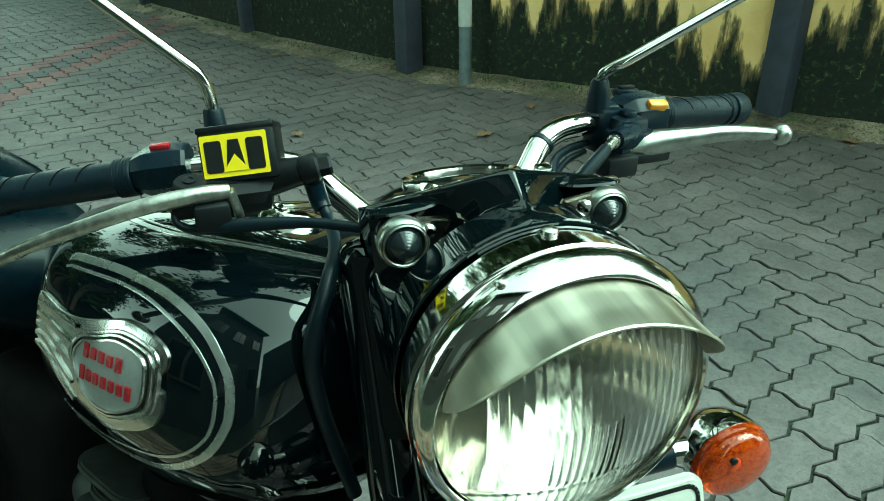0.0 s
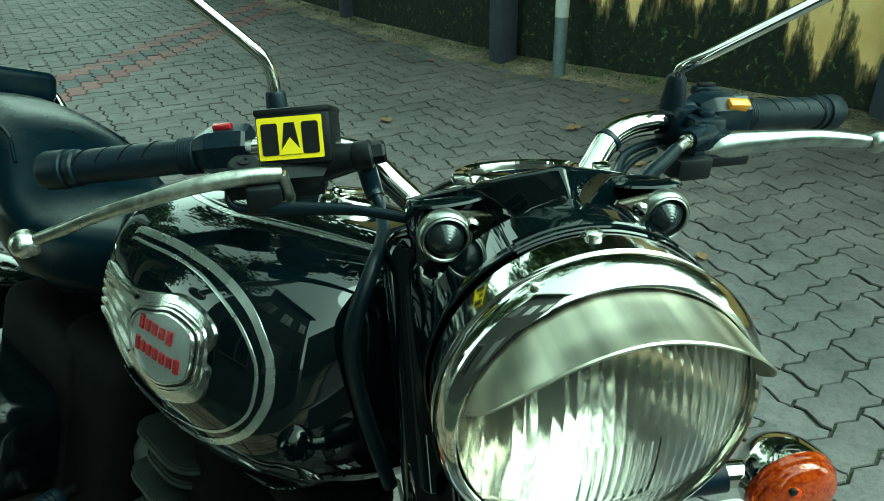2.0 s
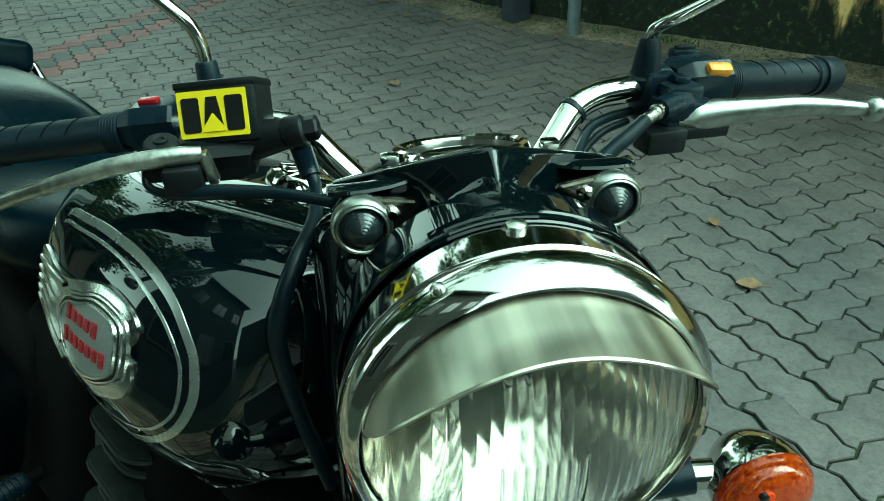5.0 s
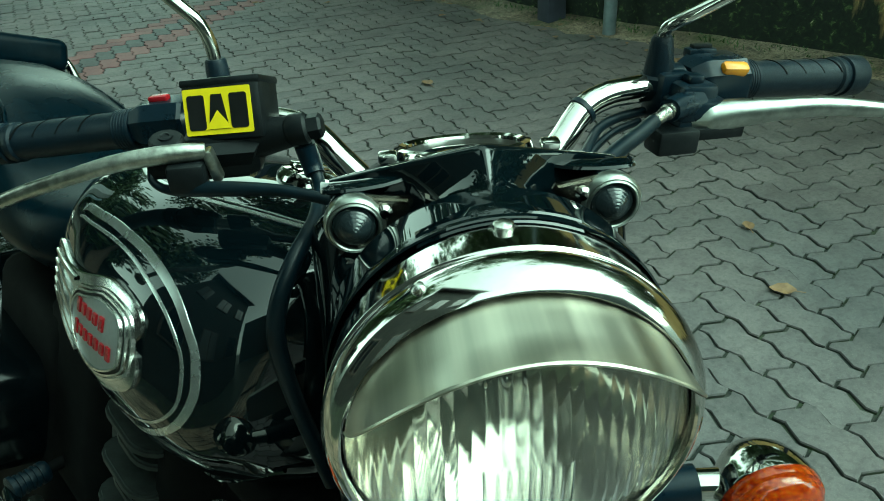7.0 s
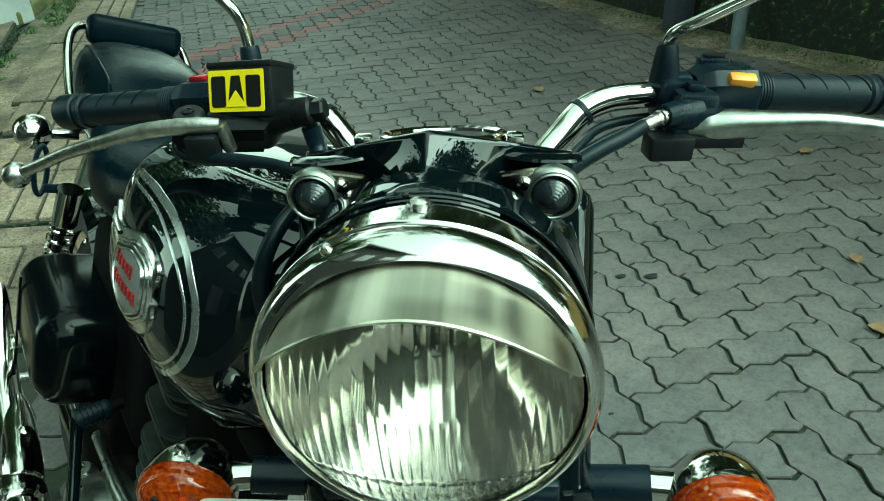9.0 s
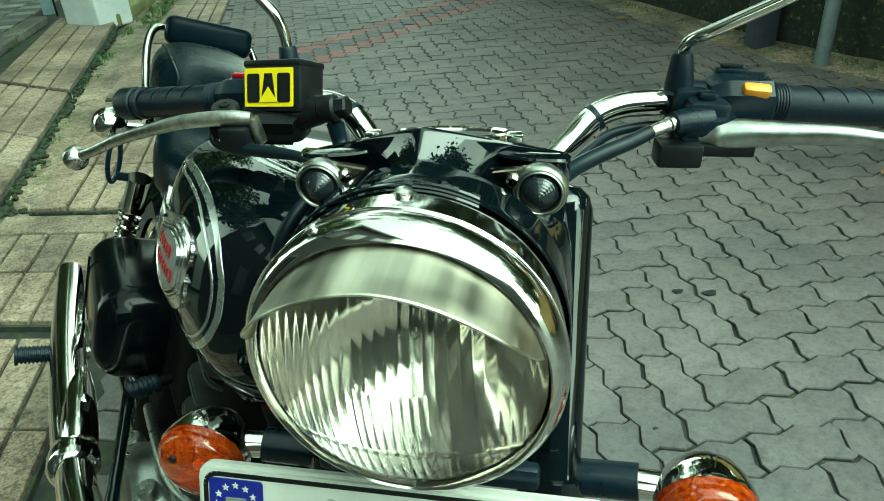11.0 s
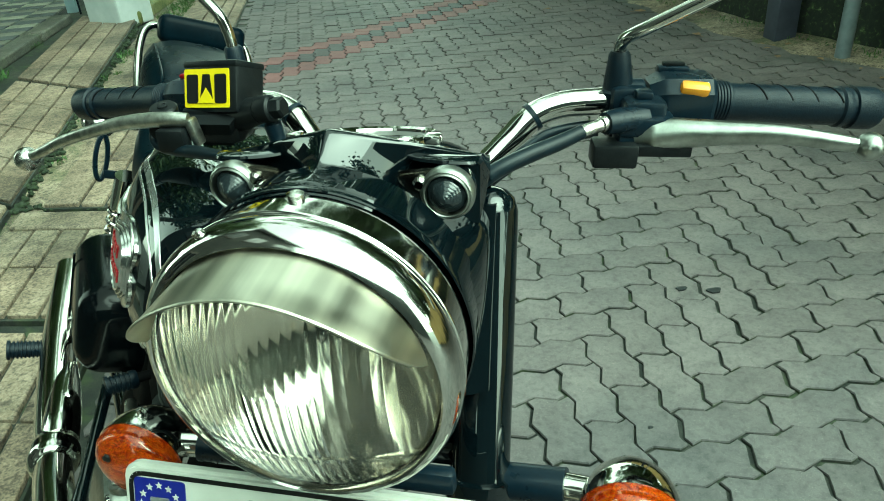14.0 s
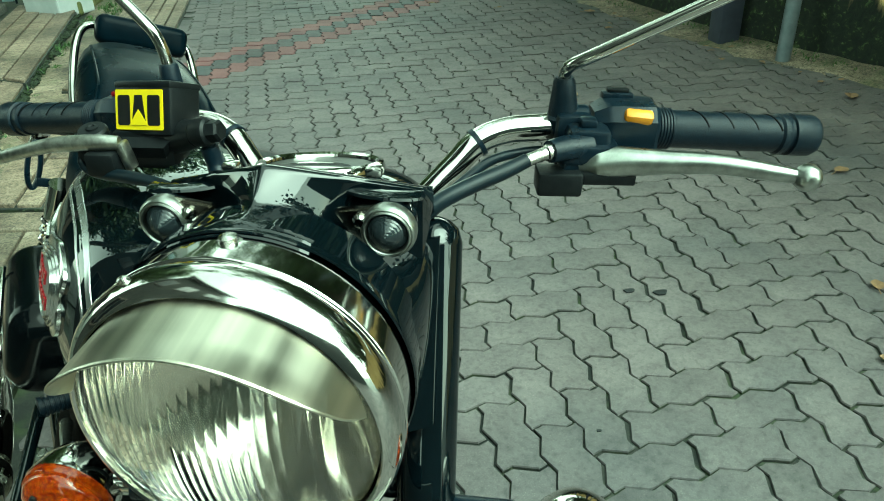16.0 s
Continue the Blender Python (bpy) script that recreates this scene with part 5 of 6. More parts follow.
hose = part("brake_hose", tube([(-0.111, 0.201, -0.026), (-0.108, 0.202, -0.044), (-0.103, 0.190, -0.060), (-0.105, 0.150, -0.066), (-0.117, 0.114, -0.074), (-0.128, 0.100, -0.092), (-0.136, 0.098, -0.118), (-0.137, 0.099, -0.147), (-0.131, 0.099, -0.195), (-0.116, 0.09, -0.262)], [0.0054, 0.0052, 0.0048, 0.0052, 0.0058, 0.0063, 0.0065, 0.0065, 0.0063, 0.0062], 16, 6), HOSE, bike, "thick black brake hose", STEER)
part("ferrule", tube([(-0.1105, 0.2015, -0.032), (-0.1075, 0.2015, -0.047), (-0.1055, 0.197, -0.054)], [0.0080, 0.0080, 0.0074], 14, 2), PLASTIC, hose, "dark crimped ferrule", STEER)
blev = part("brake_lever", tube([(-0.176, 0.180, -0.0225), (-0.190, 0.178, -0.0215), (-0.209, 0.176, -0.0215), (-0.237, 0.175, -0.0242), (-0.270, 0.178, -0.0325), (-0.312, 0.186, -0.0455), (-0.348, 0.196, -0.0605), (-0.366, 0.2, -0.0675)], [0.0050, 0.0056, 0.0056, 0.0052, 0.0047, 0.0044, 0.0042, 0.0040], 20, 6, squash=1.2), ALU_DULL, bike, "dull scuffed aluminium brake lever with a ball end", STEER)
part("lever_heel", box((0.007, 0.012, 0.024), (-0.173, 0.181, -0.033), 0.002, Matrix.Rotation(radians(-12), 4, "Y")), ALU_DULL, blev, "", STEER)
bm = bmesh.new()
bmesh.ops.create_icosphere(bm, subdivisions=3, radius=0.0118)
bmesh.ops.translate(bm, vec=(-0.3753, 0.2028, -0.0715), verts=bm.verts)
part("ball_end", bm, CHROME_WORN, blev, "", STEER)
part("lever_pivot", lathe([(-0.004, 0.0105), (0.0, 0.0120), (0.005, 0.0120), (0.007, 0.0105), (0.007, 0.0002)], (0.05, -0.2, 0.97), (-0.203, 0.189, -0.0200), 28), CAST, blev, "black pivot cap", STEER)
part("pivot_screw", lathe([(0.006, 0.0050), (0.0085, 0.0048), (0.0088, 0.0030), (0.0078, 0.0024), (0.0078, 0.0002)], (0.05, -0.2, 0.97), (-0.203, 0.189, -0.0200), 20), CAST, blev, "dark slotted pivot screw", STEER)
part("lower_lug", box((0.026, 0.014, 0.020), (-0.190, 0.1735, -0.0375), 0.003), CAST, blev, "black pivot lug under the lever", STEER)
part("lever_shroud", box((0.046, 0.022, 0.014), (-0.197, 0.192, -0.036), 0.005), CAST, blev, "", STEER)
part("throttle_cable", tube([(-0.217, 0.186, -0.034), (-0.217, 0.182, -0.042), (-0.208, 0.178, -0.0475), (-0.190, 0.173, -0.0470), (-0.158, 0.16, -0.0435), (-0.12, 0.143, -0.041), (-0.075, 0.115, -0.042)], [0.0026, 0.0028, 0.0034, 0.0054, 0.0054, 0.0040, 0.0038], 14, 6), HOSE, bike, "black throttle cable sleeve", STEER)
MR = bar_matrix(0.046, -1)
thr = part("throttle_housing", housing(0.046, 0.020, 0.019, MR @ Matrix.Translation((0, 0, 0.003))), PLASTIC, bike, "black throttle housing with red engine switch", STEER, 25)
part("kill_switch", box((0.016, 0.008, 0.005), (0, 0, 0), 0.0015, MR @ Matrix.Translation((0.002, 0.000, 0.0235))), RED, thr, "red engine stop switch", STEER)
part("boot", lathe([(-0.020, 0.010), (-0.006, 0.0105), (0.004, 0.0095), (0.020, 0.0085), (0.022, 0.007)], (0, 0, 1), (-0.1785, 0.2825, -0.008), 24), RUBBER, cyl, "rubber mirror boot", STEER)

# ---- tank ----
T_Y = (0.005, 0.015, 0.035, 0.07, 0.12, 0.18, 0.25, 0.32, 0.38, 0.415, 0.425)
T_W = (0.060, 0.100, 0.145, 0.170, 0.181, 0.185, 0.181, 0.166, 0.132, 0.090, 0.050)
T_T = (-0.085, -0.065, -0.045, -0.028, -0.018, -0.015, -0.020, -0.035, -0.058, -0.080, -0.095)
T_B = (-0.21, -0.24, -0.265, -0.29, -0.30, -0.302, -0.30, -0.285, -0.255, -0.225, -0.20)
T_TOP = (-0.090, -0.076, -0.063, -0.053, -0.048, -0.046, -0.049, -0.057, -0.070, -0.085, -0.097)
T_P, T_PU = 2.35, 2.9  # the top is flatter than the belly


T_GRID = np.linspace(T_Y[0], T_Y[-1], 220)


def eased(c):
    """The profile as a smooth curve: a running mean, with its ends held."""
    v = np.interp(T_GRID, T_Y, c)
    k = np.hanning(31)
    return np.convolve(np.concatenate([2 * v[0] - v[15:0:-1], v, 2 * v[-1] - v[-2:-17:-1]]), k / k.sum(), "valid")


T_CURVES = [eased(c) for c in (T_W, T_TOP, T_B, T_T)]


def tank_at(y):
    return tuple(float(np.interp(y, T_GRID, c)) for c in T_CURVES)


def tank_mid(y):
    w, t, b, full = tank_at(y)
    return b + (full - b) * 0.46


def tank_x(y, z):
    """Half the width of the tank at that length and height."""
    w, t, b, full = tank_at(y)
    zc = tank_mid(y)
    f = (z - zc) / ((t - zc) if z > zc else (zc - b))
    p = T_PU if z > zc else T_P
    return w * max(0.0, 1 - min(abs(f), 1) ** p) ** (1 / p)


tank_rings = []
for k in range(64):
    f = k / 63
    y = T_Y[0] + (T_Y[-1] - T_Y[0]) * (0.5 - 0.5 * math.cos(math.pi * f))
    w, t, b, full = tank_at(y)
    upper, lower = oval(y, tank_mid(y), w, t, b, 80, T_PU), oval(y, tank_mid(y), w, t, b, 80, T_P)
    tank_rings.append(upper[:40] + lower[40:])
bm = loft(tank_rings)
tank = part("fuel_tank", bm, PAINT, bike, "gloss black teardrop fuel tank with silver stripes", BODY, 60)


def skin(points, lift, sx=-1):
    return [(sx * (tank_x(y, z) + lift), y, z) for y, z in points]


def stripe(points, width, sx, lift=0.0006):
    p = smooth_path([(0, y, z) for y, z in points], 9)
    rings = []
    for i, q in enumerate(p):
        d = (p[min(i + 1, len(p) - 1)] - p[max(i - 1, 0)]).normalized()
        n = Vector((0, -d.z, d.y)) * width / 2
        a, b = q + n, q - n
        rings.append(skin([(a.y, a.z)], -0.001, sx) + skin([(a.y, a.z)], lift, sx) + skin([(q.y, q.z)], lift + 0.0002, sx) + skin([(b.y, b.z)], lift, sx) + skin([(b.y, b.z)], -0.001, sx))
    return loft(rings, closed=False, caps=False)


STRIPE = [(0.282, -0.102), (0.265, -0.097), (0.194, -0.091), (0.133, -0.095), (0.091, -0.109), (0.067, -0.131), (0.060, -0.153), (0.061, -0.178), (0.075, -0.204), (0.108, -0.227), (0.150, -0.240), (0.21, -0.246), (0.27, -0.244)]
INNER = [(0.280, -0.109), (0.262, -0.105), (0.183, -0.099), (0.132, -0.106), (0.095, -0.121), (0.074, -0.141), (0.069, -0.163), (0.073, -0.187), (0.094, -0.209), (0.125, -0.223), (0.17, -0.232), (0.22, -0.236), (0.27, -0.233)]
for sx in (-1, 1):
    part("stripe", stripe(STRIPE, 0.0058, sx), SILVER, tank, "broad silver pinstripe", BODY)
    part("stripe", stripe(INNER, 0.0024, sx), SILVER, tank, "thin silver pinstripe", BODY)


def patch(outline, lift, sx, skirt=0.004, rings=6):
    """A plate that follows the skin of the tank."""
    cy, cz = sum(p[0] for p in outline) / len(outline), sum(p[1] for p in outline) / len(outline)
    rows = [skin(outline, lift - skirt, sx)]
    for k in range(rings):
        s = 1 - k / rings
        inset = lift if k else lift - 0.0008
        rows.append(skin([(cy + (y - cy) * (s if k else 1), cz + (z - cz) * (s if k else 1)) for y, z in outline], inset, sx))
    s = 1 - 0.03
    rows.insert(2, skin([(cy + (y - cy) * s, cz + (z - cz) * s) for y, z in outline], lift, sx))
    rows.append(skin([(cy + (y - cy) * 0.02, cz + (z - cz) * 0.02) for y, z in outline], lift, sx))
    return loft(rows)


def grown(points, k, c=(0.170, -0.167)):
    return [(c[0] + (y - c[0]) * k, c[1] + (z - c[1]) * k) for y, z in points]


HEX = [(0.217, -0.167), (0.206, -0.150), (0.185, -0.143), (0.163, -0.136), (0.135, -0.139), (0.127, -0.150), (0.127, -0.171), (0.134, -0.182), (0.167, -0.197), (0.200, -0.192)]
WING = [(0.310, -0.140), (0.287, -0.138), (0.263, -0.139), (0.236, -0.138), (0.213, -0.134), (0.186, -0.126), (0.165, -0.120), (0.148, -0.120), (0.125, -0.125), (0.113, -0.133), (0.112, -0.144), (0.118, -0.156), (0.112, -0.168), (0.113, -0.183), (0.123, -0.196), (0.151, -0.210), (0.177, -0.218), (0.203, -0.215), (0.230, -0.209), (0.260, -0.203), (0.288, -0.196), (0.305, -0.182), (0.313, -0.160)]


def softened(points, steps):
    """A closed outline with its corners rounded off."""
    p = [(y, z, 0) for y, z in points]
    full = smooth_path(p[-2:] + p + p[:3], steps)[2 * steps:]
    return [(q.x, q.y) for q in full[:steps * len(p)]]


WING, HEX = softened(WING, 3), softened(HEX, 3)
for sx in (-1, 1):
    badge = part("tank_badge", patch(WING, 0.004, sx), BADGE, tank, "winged metal tank badge with red lettering bars", BODY, 30)
    for k in range(5):
        z0 = -0.147 - 0.0090 * k
        part("feather", stripe([(0.302, z0 - 0.001), (0.262, z0 + 0.003 - 0.002 * k), (0.222, z0 + 0.004 - 0.0075 * k)], 0.0036, sx, 0.0062), BADGE, badge, "", BODY)
    hexrim = [HEX[i] for i in range(len(HEX))] + [HEX[0]]
    for grow, wid, lift in ((1.13, 0.003, 0.0070), (1.0, 0.003, 0.0085), (1.24, 0.003, 0.0058)):
        pts = grown(hexrim, grow)
        rings = []
        for y, z in pts:
            d = Vector((y - 0.170, z + 0.167)).normalized() * wid / 2
            rings.append([*skin([(y + d.x, z + d.y)], lift - 0.003, sx), *skin([(y + d.x * 0.6, z + d.y * 0.6)], lift, sx), *skin([(y - d.x * 0.6, z - d.y * 0.6)], lift, sx), *skin([(y - d.x, z - d.y)], lift - 0.003, sx)])
        part("badge_rim", loft(rings, closed=False, caps=False), BADGE, badge, "raised bright rim", BODY, 30)
    part("badge_gap", patch(grown(HEX, 1.09), 0.0060, sx), INK, badge, "black outline of the face", BODY, 0)
    part("badge_face", patch(HEX, 0.0068, sx), BADGE_FACE, badge, "flat grey hexagonal face", BODY, 0)
    for y0, y1, z0, z1 in ((0.201, 0.148, -0.1550, -0.1535), (0.204, 0.135, -0.1750, -0.1725)):
        n = 5 if y1 > 0.14 else 7
        for k in range(n):
            f0, f1 = k / n, (k + 0.55) / n
            h = 0.0115 if k in (0, n - 1) else 0.0090
            ya, yb = y0 + (y1 - y0) * f0, y0 + (y1 - y0) * f1
            za = z0 + (z1 - z0) * f0
            part("lettering_bar", patch([(ya, za + h / 2), ((ya + yb) / 2, za + h / 2), (yb, za + h / 2), (yb, za - h / 2), ((ya + yb) / 2, za - h / 2), (ya, za - h / 2)], 0.0086, sx, 0.002, 2), RED, badge, "red enamel bar", BODY, 0)
part("tank_seam", tube([(-tank_x(y, z) - 0.001, y, z) for y, z in ((0.03, -0.235), (0.08, -0.268), (0.15, -0.282), (0.24, -0.285), (0.32, -0.27))], 0.003, 8, 4), PAINT, tank, "", BODY)
part("filler_cap", lathe([(-0.006, 0.034), (0.006, 0.034), (0.012, 0.030), (0.015, 0.02), (0.016, 0.0005)], (0.05, 0, 1), (0.0, 0.178, -0.050), 36), CHROME, tank, "chrome filler cap", BODY)
part("cap_lever", box((0.05, 0.014, 0.006), (0.0, 0.178, -0.032), 0.002), CHROME, tank, "", BODY)


def tank_top(x, y):
    """Height of the upper skin of the tank."""
    w, t, b, full = tank_at(y)
    zc = tank_mid(y)
    return zc + (t - zc) * max(0.0, 1 - min(abs(x) / w, 1) ** T_PU) ** (1 / T_PU)


def top_stripe(points, width, sx):
    p = smooth_path([(sx * x, y, 0) for x, y in points], 8)
    rings = []
    for i, q in enumerate(p):
        d = (p[min(i + 1, len(p) - 1)] - p[max(i - 1, 0)]).normalized()
        n = Vector((-d.y, d.x, 0)) * width / 2
        a, b = q + n, q - n
        rings.append([(v.x, v.y, tank_top(v.x, v.y) + h) for v, h in ((a, -0.001), (a, 0.0006), (q, 0.0007), (b, 0.0006), (b, -0.001))])
    return loft(rings, closed=False, caps=False)


KNEE = [(0.052, 0.060), (0.070, 0.076), (0.086, 0.100), (0.098, 0.122), (0.108, 0.145), (0.118, 0.175), (0.122, 0.21), (0.118, 0.26), (0.100, 0.31)]
for sx in (-1, 1):
    part("knee_stripe", top_stripe(KNEE, 0.0046, sx), SILVER, tank, "silver line over the shoulder", BODY)
    part("knee_stripe", top_stripe([(x - 0.0065, y + 0.001) for x, y in KNEE], 0.0020, sx), SILVER, tank, "thin silver line over the shoulder", BODY)

# seat and backrest
SEAT = [(0.40, -0.19, 0.070, -0.150, -0.225), (0.44, -0.20, 0.102, -0.150, -0.25), (0.52, -0.21, 0.132, -0.160, -0.27), (0.60, -0.215, 0.142, -0.168, -0.275), (0.68, -0.21, 0.134, -0.158, -0.275), (0.74, -0.20, 0.122, -0.128, -0.27),
        (0.80, -0.185, 0.115, -0.102, -0.26), (0.88, -0.175, 0.112, -0.092, -0.25), (0.98, -0.17, 0.108, -0.087, -0.24), (1.06, -0.165, 0.100, -0.090, -0.225), (1.11, -0.16, 0.085, -0.11, -0.20), (1.125, -0.16, 0.05, -0.13, -0.18)]
seat = part("seat", loft([oval(y, zc, w, t, b, 48, 3.0) for y, zc, w, t, b in SEAT]), VINYL, bike, "black vinyl dual seat with a stepped pillion", BODY, 70)
for sx in (-1, 1):
    part("piping", tube([(sx * (w * (1 - (1 - 0.016 / (t - zc)) ** 3) ** (1 / 3) + 0.0005), y, t - 0.016) for y, zc, w, t, b in SEAT[5:-1]], 0.0026, 8, 4), VINYL, seat, "", BODY)
PAD = Matrix.Translation((0.026, 1.172, -0.088)) @ Matrix.Rotation(radians(-12), 4, "X")
rest = part("backrest", box((0.182, 0.045, 0.062), (0, 0, 0), 0.018, PAD, 4), VINYL, bike, "padded black vinyl pillion backrest on a chrome rail", BODY, 60)
part("rail", tube([(-0.102, 0.96, -0.24), (-0.104, 1.06, -0.19), (-0.098, 1.15, -0.125), (-0.078, 1.19, -0.092), (-0.03, 1.196, -0.090), (0.05, 1.196, -0.090), (0.11, 1.19, -0.092), (0.13, 1.15, -0.125), (0.136, 1.06, -0.19), (0.136, 0.96, -0.24)], 0.0085, 14, 6), CHROME, rest, "bent chrome rail", BODY)

# side panel, shock, rear indicator, lock ring
box_ob = part("toolbox", box((0.165, 0.27, 0.155), (-0.123, 0.645, -0.467), 0.048, seg=6), SATIN, bike, "satin black side box", BODY, 60)
part("lid_seam", tube([(-0.2065, 0.70, -0.41), (-0.2065, 0.70, -0.53)], 0.002, 8, 2), PAINT, box_ob, "", BODY)
shock = part("rear_shock", tube([(-0.127, 0.826, -0.31), (-0.1295, 0.8425, -0.374), (-0.1295, 0.8428, -0.377)], [0.0205, 0.0205, 0.019], 24, 2), CHROME, bike, "chrome rear shock absorber with open spring", BODY)
coil = [(-0.131 + 0.0185 * math.cos(a), 0.845 + 0.16 * a / 70 + 0.0185 * math.sin(a), -0.376 - 0.28 * a / 70) for a in (k * 0.5 for k in range(141))]
part("spring", tube(coil, 0.0042, 8, 1), CHROME, shock, "", BODY)
part("damper", tube([(-0.131, 0.846, -0.376), (-0.133, 1.02, -0.68)], 0.009, 16, 2), CAST, shock, "", BODY)
rind = part("rear_indicator", lathe([(-0.034, 0.0005), (-0.03, 0.014), (-0.018, 0.026), (0.0, 0.032), (0.004, 0.031)], (0, 1, 0), (-0.172, 0.955, -0.252), 32), CHROME, bike, "chrome rear indicator", BODY)
part("rear_lens", lathe([(0.0, 0.031), (0.012, 0.028), (0.02, 0.016), (0.022, 0.0005)], (0, 1, 0), (-0.172, 0.955, -0.252), 32), AMBER, rind, "amber lens", BODY)
part("stem", tube([(-0.145, 0.955, -0.252), (-0.10, 0.955, -0.25)], 0.009, 14, 2), CHROME, rind, "", BODY)
ring_pts = [(-0.170 + 0.010 * math.cos(a), 0.85 + 0.004 * math.cos(a), -0.288 + 0.042 * math.sin(a)) for a in (2 * math.pi * k / 20 for k in range(20))]
loop = part("helmet_loop", tube(ring_pts + ring_pts[:2], 0.0045, 10, 2), PLASTIC, bike, "black steel loop beside the seat", BODY)
part("loop_bracket", box((0.05, 0.006, 0.016), (-0.140, 0.85, -0.318), 0.002), PLASTIC, loop, "", BODY)

# exhaust, pegs, brake pedal, engine and frame below
sil = part("silencer", tube([(-0.221, 0.432, -0.632), (-0.221, 0.438, -0.633), (-0.221, 0.450, -0.635), (-0.220, 0.470, -0.637), (-0.219, 0.485, -0.638), (-0.219, 0.500, -0.640), (-0.219, 0.65, -0.648), (-0.214, 0.85, -0.655), (-0.204, 1.05, -0.661), (-0.199, 1.16, -0.664)], [0.0275, 0.0325, 0.0365, 0.0365, 0.0335, 0.0315, 0.0315, 0.0305, 0.0285, 0.027], 32, 5), CHROME, bike, "long chrome exhaust silencer", BODY, 60)
part("header_pipe", tube([(-0.06, 0.06, -0.42), (-0.11, 0.02, -0.45), (-0.17, 0.06, -0.51), (-0.212, 0.2, -0.565), (-0.221, 0.34, -0.602), (-0.221, 0.445, -0.634)], 0.0265, 20, 6), CHROME, sil, "", BODY)
part("heat_shield", tube([(-0.214, 0.480, -0.626), (-0.212, 0.52, -0.624), (-0.209, 0.58, -0.628), (-0.205, 0.64, -0.632), (-0.200, 0.70, -0.636), (-0.197, 0.735, -0.638)], [0.027, 0.0285, 0.027, 0.023, 0.014, 0.003], 28, 5), CHROME, sil, "pointed chrome heat shield", BODY, 60)
part("shield_screw", lathe([(0, 0.008), (0.003, 0.008), (0.005, 0.004), (0.005, 0.0002)], (-0.1, -0.3, 0.95), (-0.204, 0.570, -0.601), 18), CHROME, sil, "", BODY)
part("hanger", box((0.012, 0.05, 0.075), (-0.200, 0.80, -0.615), 0.004), CHROME, sil, "chrome hanger plate", BODY)


def peg(a, b, label, r=1.0, metal=CHROME_WORN):
    a, b = Vector(a), Vector(b)
    L = (b - a).length
    prof = [(0.0, 0.014), (0.004, 0.0165)]
    k = 0.008
    while k < L - 0.008:
        prof += [(k, 0.0165), (k + 0.003, 0.0165), (k + 0.0035, 0.014), (k + 0.006, 0.014)]
        k += 0.0065
    p = part("foot_peg", lathe([(h, q * r) for h, q in prof + [(L - 0.006, 0.0185), (L - 0.001, 0.0185), (L, 0.014)]], b - a, a, 24), RUBBER, bike, label, BODY)
    part("peg_mount", tube([a + (a - b).normalized() * 0.05, a], 0.009 * r, 12, 2), metal, p, "", BODY)


peg((-0.216, 0.82, -0.667), (-0.302, 0.82, -0.672), "ribbed black rubber pillion foot peg")
peg((-0.118, 0.46, -0.500), (-0.162, 0.452, -0.510), "ribbed black rubber rider foot peg", 0.86, SHADE_BLACK)
part("brake_pedal", tube([(-0.158, 0.46, -0.515), (-0.172, 0.38, -0.52), (-0.190, 0.28, -0.53), (-0.205, 0.20, -0.545)], [0.009, 0.008, 0.008, 0.012], 12, 5), PAINT, bike, "black enamelled brake pedal arm", BODY)
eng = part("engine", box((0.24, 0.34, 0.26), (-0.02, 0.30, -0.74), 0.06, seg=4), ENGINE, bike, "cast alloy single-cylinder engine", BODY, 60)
part("timing_cover", loft([[(x, 0.34 + 0.14 * f * math.cos(a), -0.665 + 0.105 * f * math.sin(a)) for a in (2 * math.pi * j / 36 for j in range(36))] for x, f in ((-0.10, 1.0), (-0.150, 1.0), (-0.164, 0.93), (-0.170, 0.7), (-0.171, 0.05))]), ALU, eng, "polished alloy timing cover", BODY)
part("cover_flange", loft([[(x, 0.34 + 0.14 * f * math.cos(a), -0.665 + 0.105 * f * math.sin(a)) for a in (2 * math.pi * j / 36 for j in range(36))] for x, f in ((-0.104, 1.0), (-0.106, 1.055), (-0.116, 1.055), (-0.118, 1.0))], caps=False), ALU, eng, "", BODY)
for y, z in ((0.300, -0.560), (0.445, -0.590)):
    boss = part("bolt_boss", lathe([(-0.012, 0.016), (0.004, 0.0135), (0.006, 0.012), (0.006, 0.0002)], (-0.5, -0.1, 0.86), (-0.146, y, z), 20), ALU, eng, "", BODY)
    part("bolt", lathe([(0.005, 0.0075), (0.011, 0.0075), (0.0125, 0.006), (0.0125, 0.0002)], (-0.5, -0.1, 0.86), (-0.146, y, z), 6), CHROME_WORN, boss, "", BODY)
part("oil_pipe", tube([(-0.118, 0.50, -0.575), (-0.124, 0.42, -0.555), (-0.126, 0.33, -0.540), (-0.118, 0.25, -0.530), (-0.095, 0.20, -0.52)], [0.010, 0.008, 0.008, 0.008, 0.010], 14, 5), ALU, eng, "alloy oil feed pipe", BODY)
for k in range(8):
    a = 2 * math.pi * (k + 0.5) / 8
    part("cover_screw", lathe([(0, 0.007), (0.004, 0.007), (0.0055, 0.004), (0.0055, 0.0002)], (-1, 0, 0), (-0.158, 0.34 + 0.128 * math.cos(a), -0.665 + 0.096 * math.sin(a)), 12), CHROME, eng, "", BODY)
